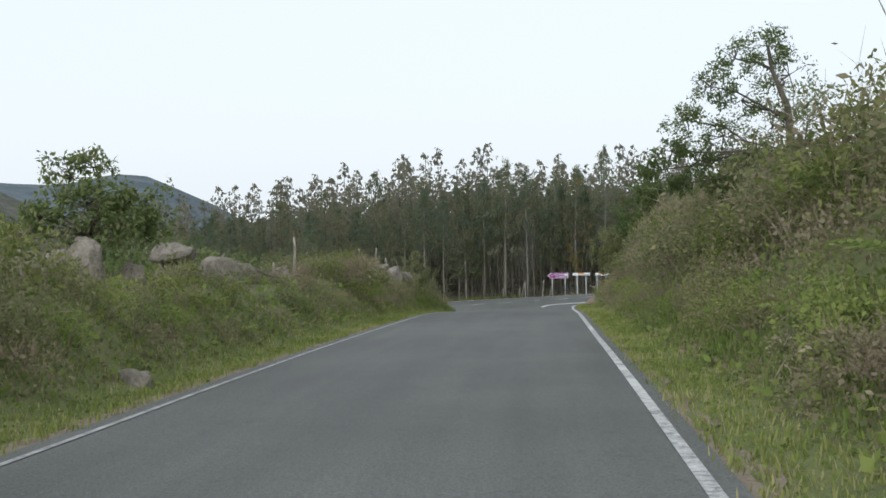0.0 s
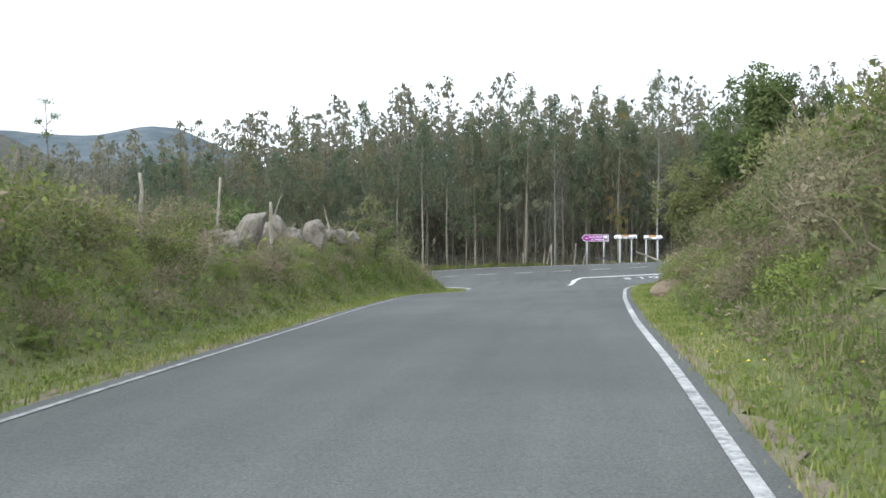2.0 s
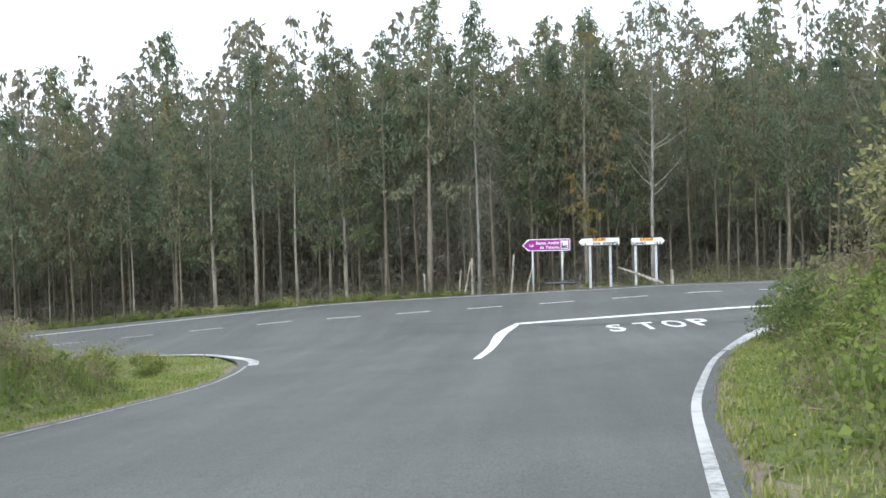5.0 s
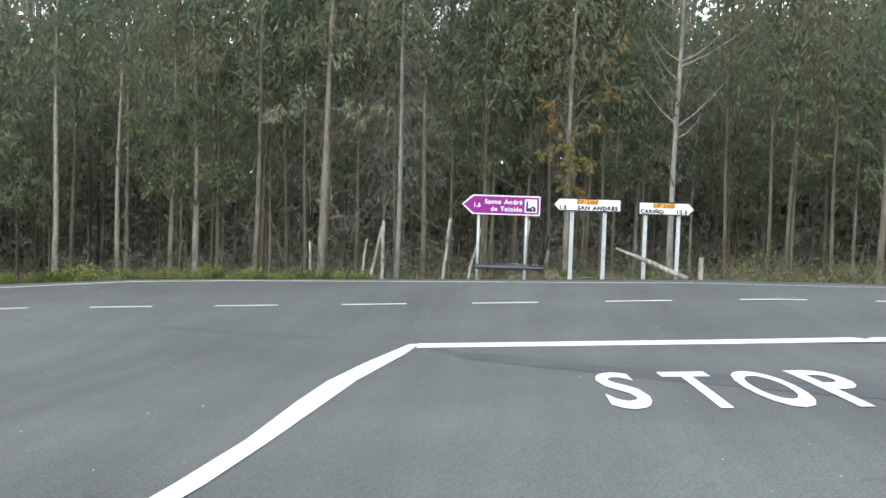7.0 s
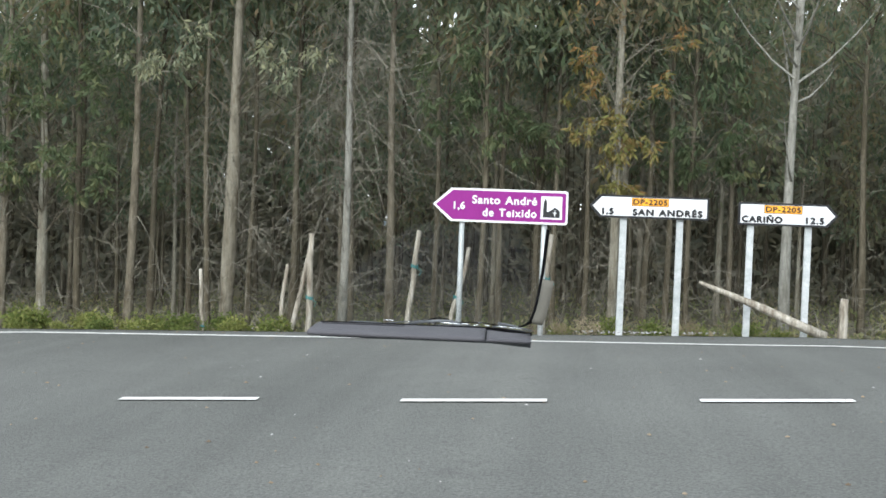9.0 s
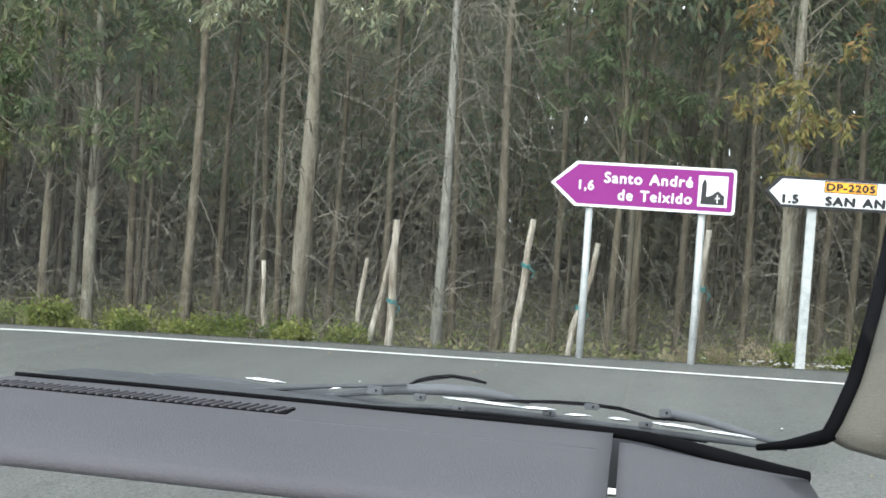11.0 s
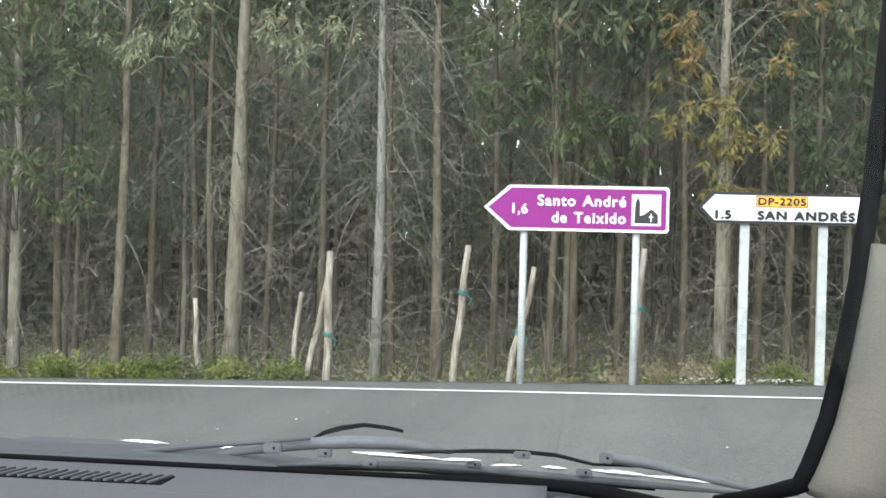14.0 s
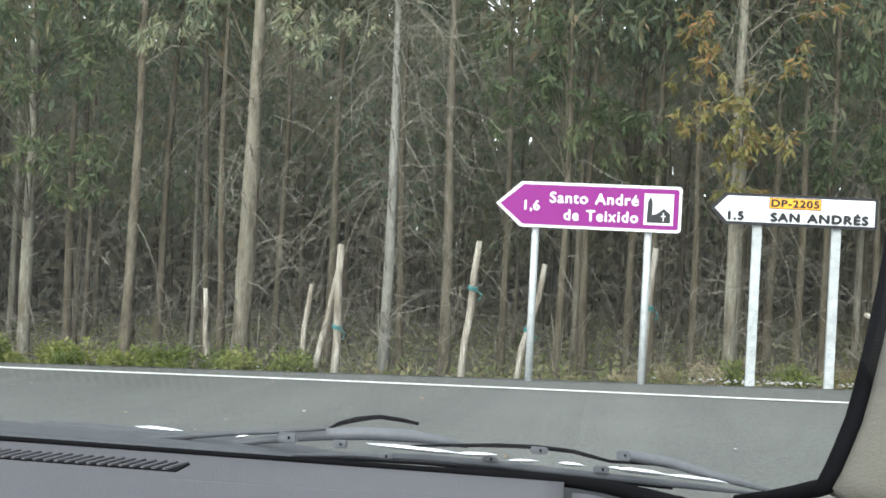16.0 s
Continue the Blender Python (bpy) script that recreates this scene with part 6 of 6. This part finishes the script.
for k in range(33):
    o = new("slat", slat_me)
    o.parent = car
    o.location, o.rotation_euler = (-0.3285 - 0.0094 * k, 0.916, -0.2048), (0, 0, radians(-14))
# the black seal at the foot of the glass, and the cowl beyond it
xs = np.linspace(-0.66, 0.17, 42)
part("windscreen_seal", sweep([(x, glass_foot(x) - 0.008, -0.2082 - 0.0035 * step(-0.1, 0.1, x) - 0.0045 * step(0.06, 0.17, x)) for x in xs], [0.0028 + 0.0042 * float(step(-0.15, 0.1, x)) for x in xs], 8), M_RUBBER, car, "black rubber windscreen seal", True)


def cowl_row(x):
    e = glass_foot(x)
    drop = -0.020 * step(-0.36, -0.1, x) - 0.012 * step(0.05, 0.2, x)
    return [(x, e + 0.008, -0.2125 + drop * 0.2), (x, e + 0.05, -0.214 + drop * 0.5), (x, e + 0.10, -0.2165 + drop), (x, e + 0.16, -0.2225 + drop), (x, e + 0.20, -0.236 + drop), (x, e + 0.20, -0.27), (x, e + 0.008, -0.27)]


part("cowl", loft([cowl_row(x) for x in xs], True), M_COWL, car, "dark grey plastic scuttle panel", True)
part("scuttle_plate", sweep([(-0.6837, 1.1400, -0.2284), (-0.5881, 1.1400, -0.2284), (-0.5502, 1.1400, -0.2229), (-0.5068, 1.1400, -0.2220), (-0.4633, 1.1400, -0.2222), (-0.4018, 1.1400, -0.2241), (-0.3714, 1.1400, -0.2277)], [0.0034, 0.0051, 0.0068, 0.0068, 0.0063, 0.0034, 0.0017], 8), M_COWL, car, "raised grey plastic cover", True)
# wiper: arm, linkage with rivets, blade; its glints are shaped as bright metal strips
wiper = part("wiper_arm", sweep([(-0.3699, 1.1000, -0.2241), (-0.3289, 1.1000, -0.2170), (-0.2885, 1.1000, -0.2097), (-0.2484, 1.1000, -0.2034), (-0.2028, 1.1000, -0.1994), (-0.1574, 1.1000, -0.1988), (-0.1242, 1.1000, -0.2017), (-0.1012, 1.1000, -0.2048)], [0.0011, 0.0027, 0.0049, 0.0060, 0.0066, 0.0066, 0.0044, 0.0022], 8), M_ARM, car, "smooth grey wiper arm", True)
part("arm_root", sweep([(0.0415, 1.0700, -0.1991), (0.0563, 1.0700, -0.1980), (0.0874, 1.0700, -0.2011), (0.1293, 1.0700, -0.2107), (0.1808, 1.0700, -0.2210)], [0.0043, 0.0053, 0.0048, 0.0043, 0.0021], 8), M_ARM, wiper, "", True)
part("spring_cover", sweep([(-0.1533, 1.0750, -0.2037), (-0.1096, 1.0750, -0.2001), (-0.0720, 1.0750, -0.1976), (-0.0343, 1.0750, -0.1965), (0.0004, 1.0750, -0.1983), (0.0352, 1.0750, -0.2053), (0.0772, 1.0750, -0.2047), (0.1138, 1.0750, -0.2090), (0.1610, 1.0750, -0.2187)], [0.0011, 0.0016, 0.0021, 0.0021, 0.0021, 0.0016, 0.0016, 0.0016, 0.0011], 8), M_RUBBER, wiper, "black upper edge of the arm", True)
part("blade_bar", sweep([(-0.2648, 1.0550, -0.2168), (-0.2045, 1.0550, -0.2122), (-0.1396, 1.0550, -0.2104), (-0.0695, 1.0550, -0.2116), (-0.0115, 1.0550, -0.2144), (0.0401, 1.0550, -0.2162), (0.0919, 1.0550, -0.2183), (0.1733, 1.0550, -0.2217)], [0.0016, 0.0026, 0.0037, 0.0037, 0.0037, 0.0037, 0.0032, 0.0016], 6), M_COWL, wiper, "ribbed dark blade carrier", True)
part("rubber_lip", sweep([(-0.2715, 1.0400, -0.2165), (-0.2015, 1.0400, -0.2136), (-0.1375, 1.0400, -0.2128), (-0.0684, 1.0400, -0.2138), (-0.0112, 1.0400, -0.2154), (0.0399, 1.0400, -0.2172), (0.0907, 1.0400, -0.2192)], [0.0010, 0.0016, 0.0016, 0.0016, 0.0016, 0.0016, 0.0010], 6), M_RUBBER, wiper, "black wiping rubber", True)
part("rear_blade", sweep([(-0.6533, 1.0900, -0.2228), (-0.5619, 1.0900, -0.2225), (-0.4958, 1.0900, -0.2204), (-0.4426, 1.0900, -0.2207), (-0.3955, 1.0900, -0.2146), (-0.3429, 1.0900, -0.2075), (-0.2913, 1.0900, -0.2021), (-0.2408, 1.0900, -0.1959)], [0.0027, 0.0038, 0.0033, 0.0022, 0.0033, 0.0027, 0.0022, 0.0016], 6), M_COWL, wiper, "dark blade of the second wiper", True)
part("end_guide", sweep([(-0.2528, 1.1600, -0.2073), (-0.2415, 1.1600, -0.2013), (-0.2235, 1.1600, -0.1958), (-0.2000, 1.1600, -0.1916), (-0.1759, 1.1600, -0.1935), (-0.1588, 1.1600, -0.1963)], [0.0012, 0.0023, 0.0029, 0.0023, 0.0023, 0.0017], 6), M_RUBBER, wiper, "curved black guide", True)
for a, b, r in (((-0.4165, 1.0450, -0.1982), (-0.3687, 1.0450, -0.1994), 0.0023),
                ((-0.3185, 1.0450, -0.2016), (-0.3041, 1.0450, -0.1991), 0.0011),
                ((-0.1908, 1.0450, -0.1990), (-0.1008, 1.0450, -0.2023), 0.0026),
                ((-0.1072, 1.0450, -0.2020), (-0.0685, 1.0450, -0.2012), 0.0023),
                ((-0.0596, 1.0450, -0.2052), (-0.0306, 1.0450, -0.2040), 0.0018),
                ((-0.0128, 1.0450, -0.2042), (0.0111, 1.0450, -0.2052), 0.0021),
                ((0.0330, 1.0450, -0.2049), (0.0858, 1.0450, -0.2082), 0.0029),
                ((0.0841, 1.0450, -0.2079), (0.1397, 1.0450, -0.2115), 0.0023)):
    part("glossy_rail", sweep([a, Vector(a).lerp(Vector(b), 0.3), Vector(a).lerp(Vector(b), 0.75), b], [r * 0.25, r, r * 0.85, r * 0.2], 6), M_BLADE, wiper, "bright metal strip standing for a glint on the blade", True)
for c, w, h in (((-0.2679, 1.0500, -0.1994), 0.0178, 0.0094),
                ((-0.2174, 1.0500, -0.2021), 0.0136, 0.0073),
                ((-0.1738, 1.0500, -0.2103), 0.0136, 0.0047),
                ((-0.0308, 1.0500, -0.1950), 0.0157, 0.0063),
                ((-0.0756, 1.0500, -0.2060), 0.0147, 0.0042),
                ((0.0266, 1.0500, -0.2083), 0.0147, 0.0063),
                ((0.0462, 1.0500, -0.1942), 0.0126, 0.0094)):
    part("hinge_plate", box_bm(w, 0.006, h, 0.0012, c), M_ARM, wiper)
    rv_bm = bmesh.new()
    bmesh.ops.create_uvsphere(rv_bm, u_segments=8, v_segments=6, radius=0.0013, matrix=Matrix.Translation((c[0] + w * 0.1, c[1] - 0.0035, c[2] + 0.0005)))
    part("rivet", rv_bm, M_RUBBER, wiper)
# front pillar with its seal, running down to the sill
pp = [(0.1154, 0.8650, -0.1875), (0.1359, 0.8400, -0.1782), (0.1452, 0.8000, -0.1669), (0.1547, 0.7800, -0.1590), (0.1560, 0.7570, -0.1520), (0.1605, 0.7540, -0.1400), (0.1645, 0.7520, -0.1275), (0.1705, 0.7500, -0.1080), (0.1745, 0.7500, -0.0900), (0.1805, 0.7500, -0.0574), (0.1865, 0.7500, -0.0200), (0.1895, 0.7500, 0.0060), (0.1940, 0.7500, 0.0430), (0.1990, 0.7500, 0.1030), (0.2025, 0.7500, 0.1500), (0.2060, 0.7500, 0.1900)]
part("pillar_seal", sweep([(x + 0.0062, y, z) for x, y, z in pp], [0.003, 0.0042, 0.0055] + [0.0062] * (len(pp) - 3), 8), M_RUBBER, car, "black rubber window seal", True)
rows = []
for x, y, z in pp[3:12]:
    rows.append([(x + 0.009, y - 0.003, z), (x + 0.012, y - 0.012, z), (x + 0.022, y - 0.02, z - 0.004), (x + 0.05, y - 0.03, z - 0.008), (x + 0.052, y + 0.004, z - 0.008), (x + 0.018, y + 0.01, z)])
part("pillar_trim", loft(rows, True), M_TRIM, car, "beige cloth-covered pillar trim", True)
# the raked windscreen, its edge tucked under the pillar's seal
edge_z, edge_k = [p[2] / p[1] for p in pp[2:]], [(p[0] + 0.001) / p[1] for p in pp[2:]]
rows = []
for u in np.linspace(0, 1, 14):
    y, z = 1.0 - 0.66 * u, -0.2115 + 0.41 * u + 0.02 * math.sin(math.pi * u)
    right = float(np.interp(z / y, edge_z, edge_k)) * y
    rows.append([(x, y - 0.10 * max(0, x - 0.02) / 0.15 * (1 - u), z) for x in np.linspace(-0.74 * y, right, 12)])
bm = loft(rows)
bm.normal_update()
if sum(f.normal.z for f in bm.faces) > 0:
    bmesh.ops.reverse_faces(bm, faces=bm.faces)
pane = part("windscreen", bm, M_GLASS, car, "clear raked windscreen glass", True)
pane.visible_shadow = False
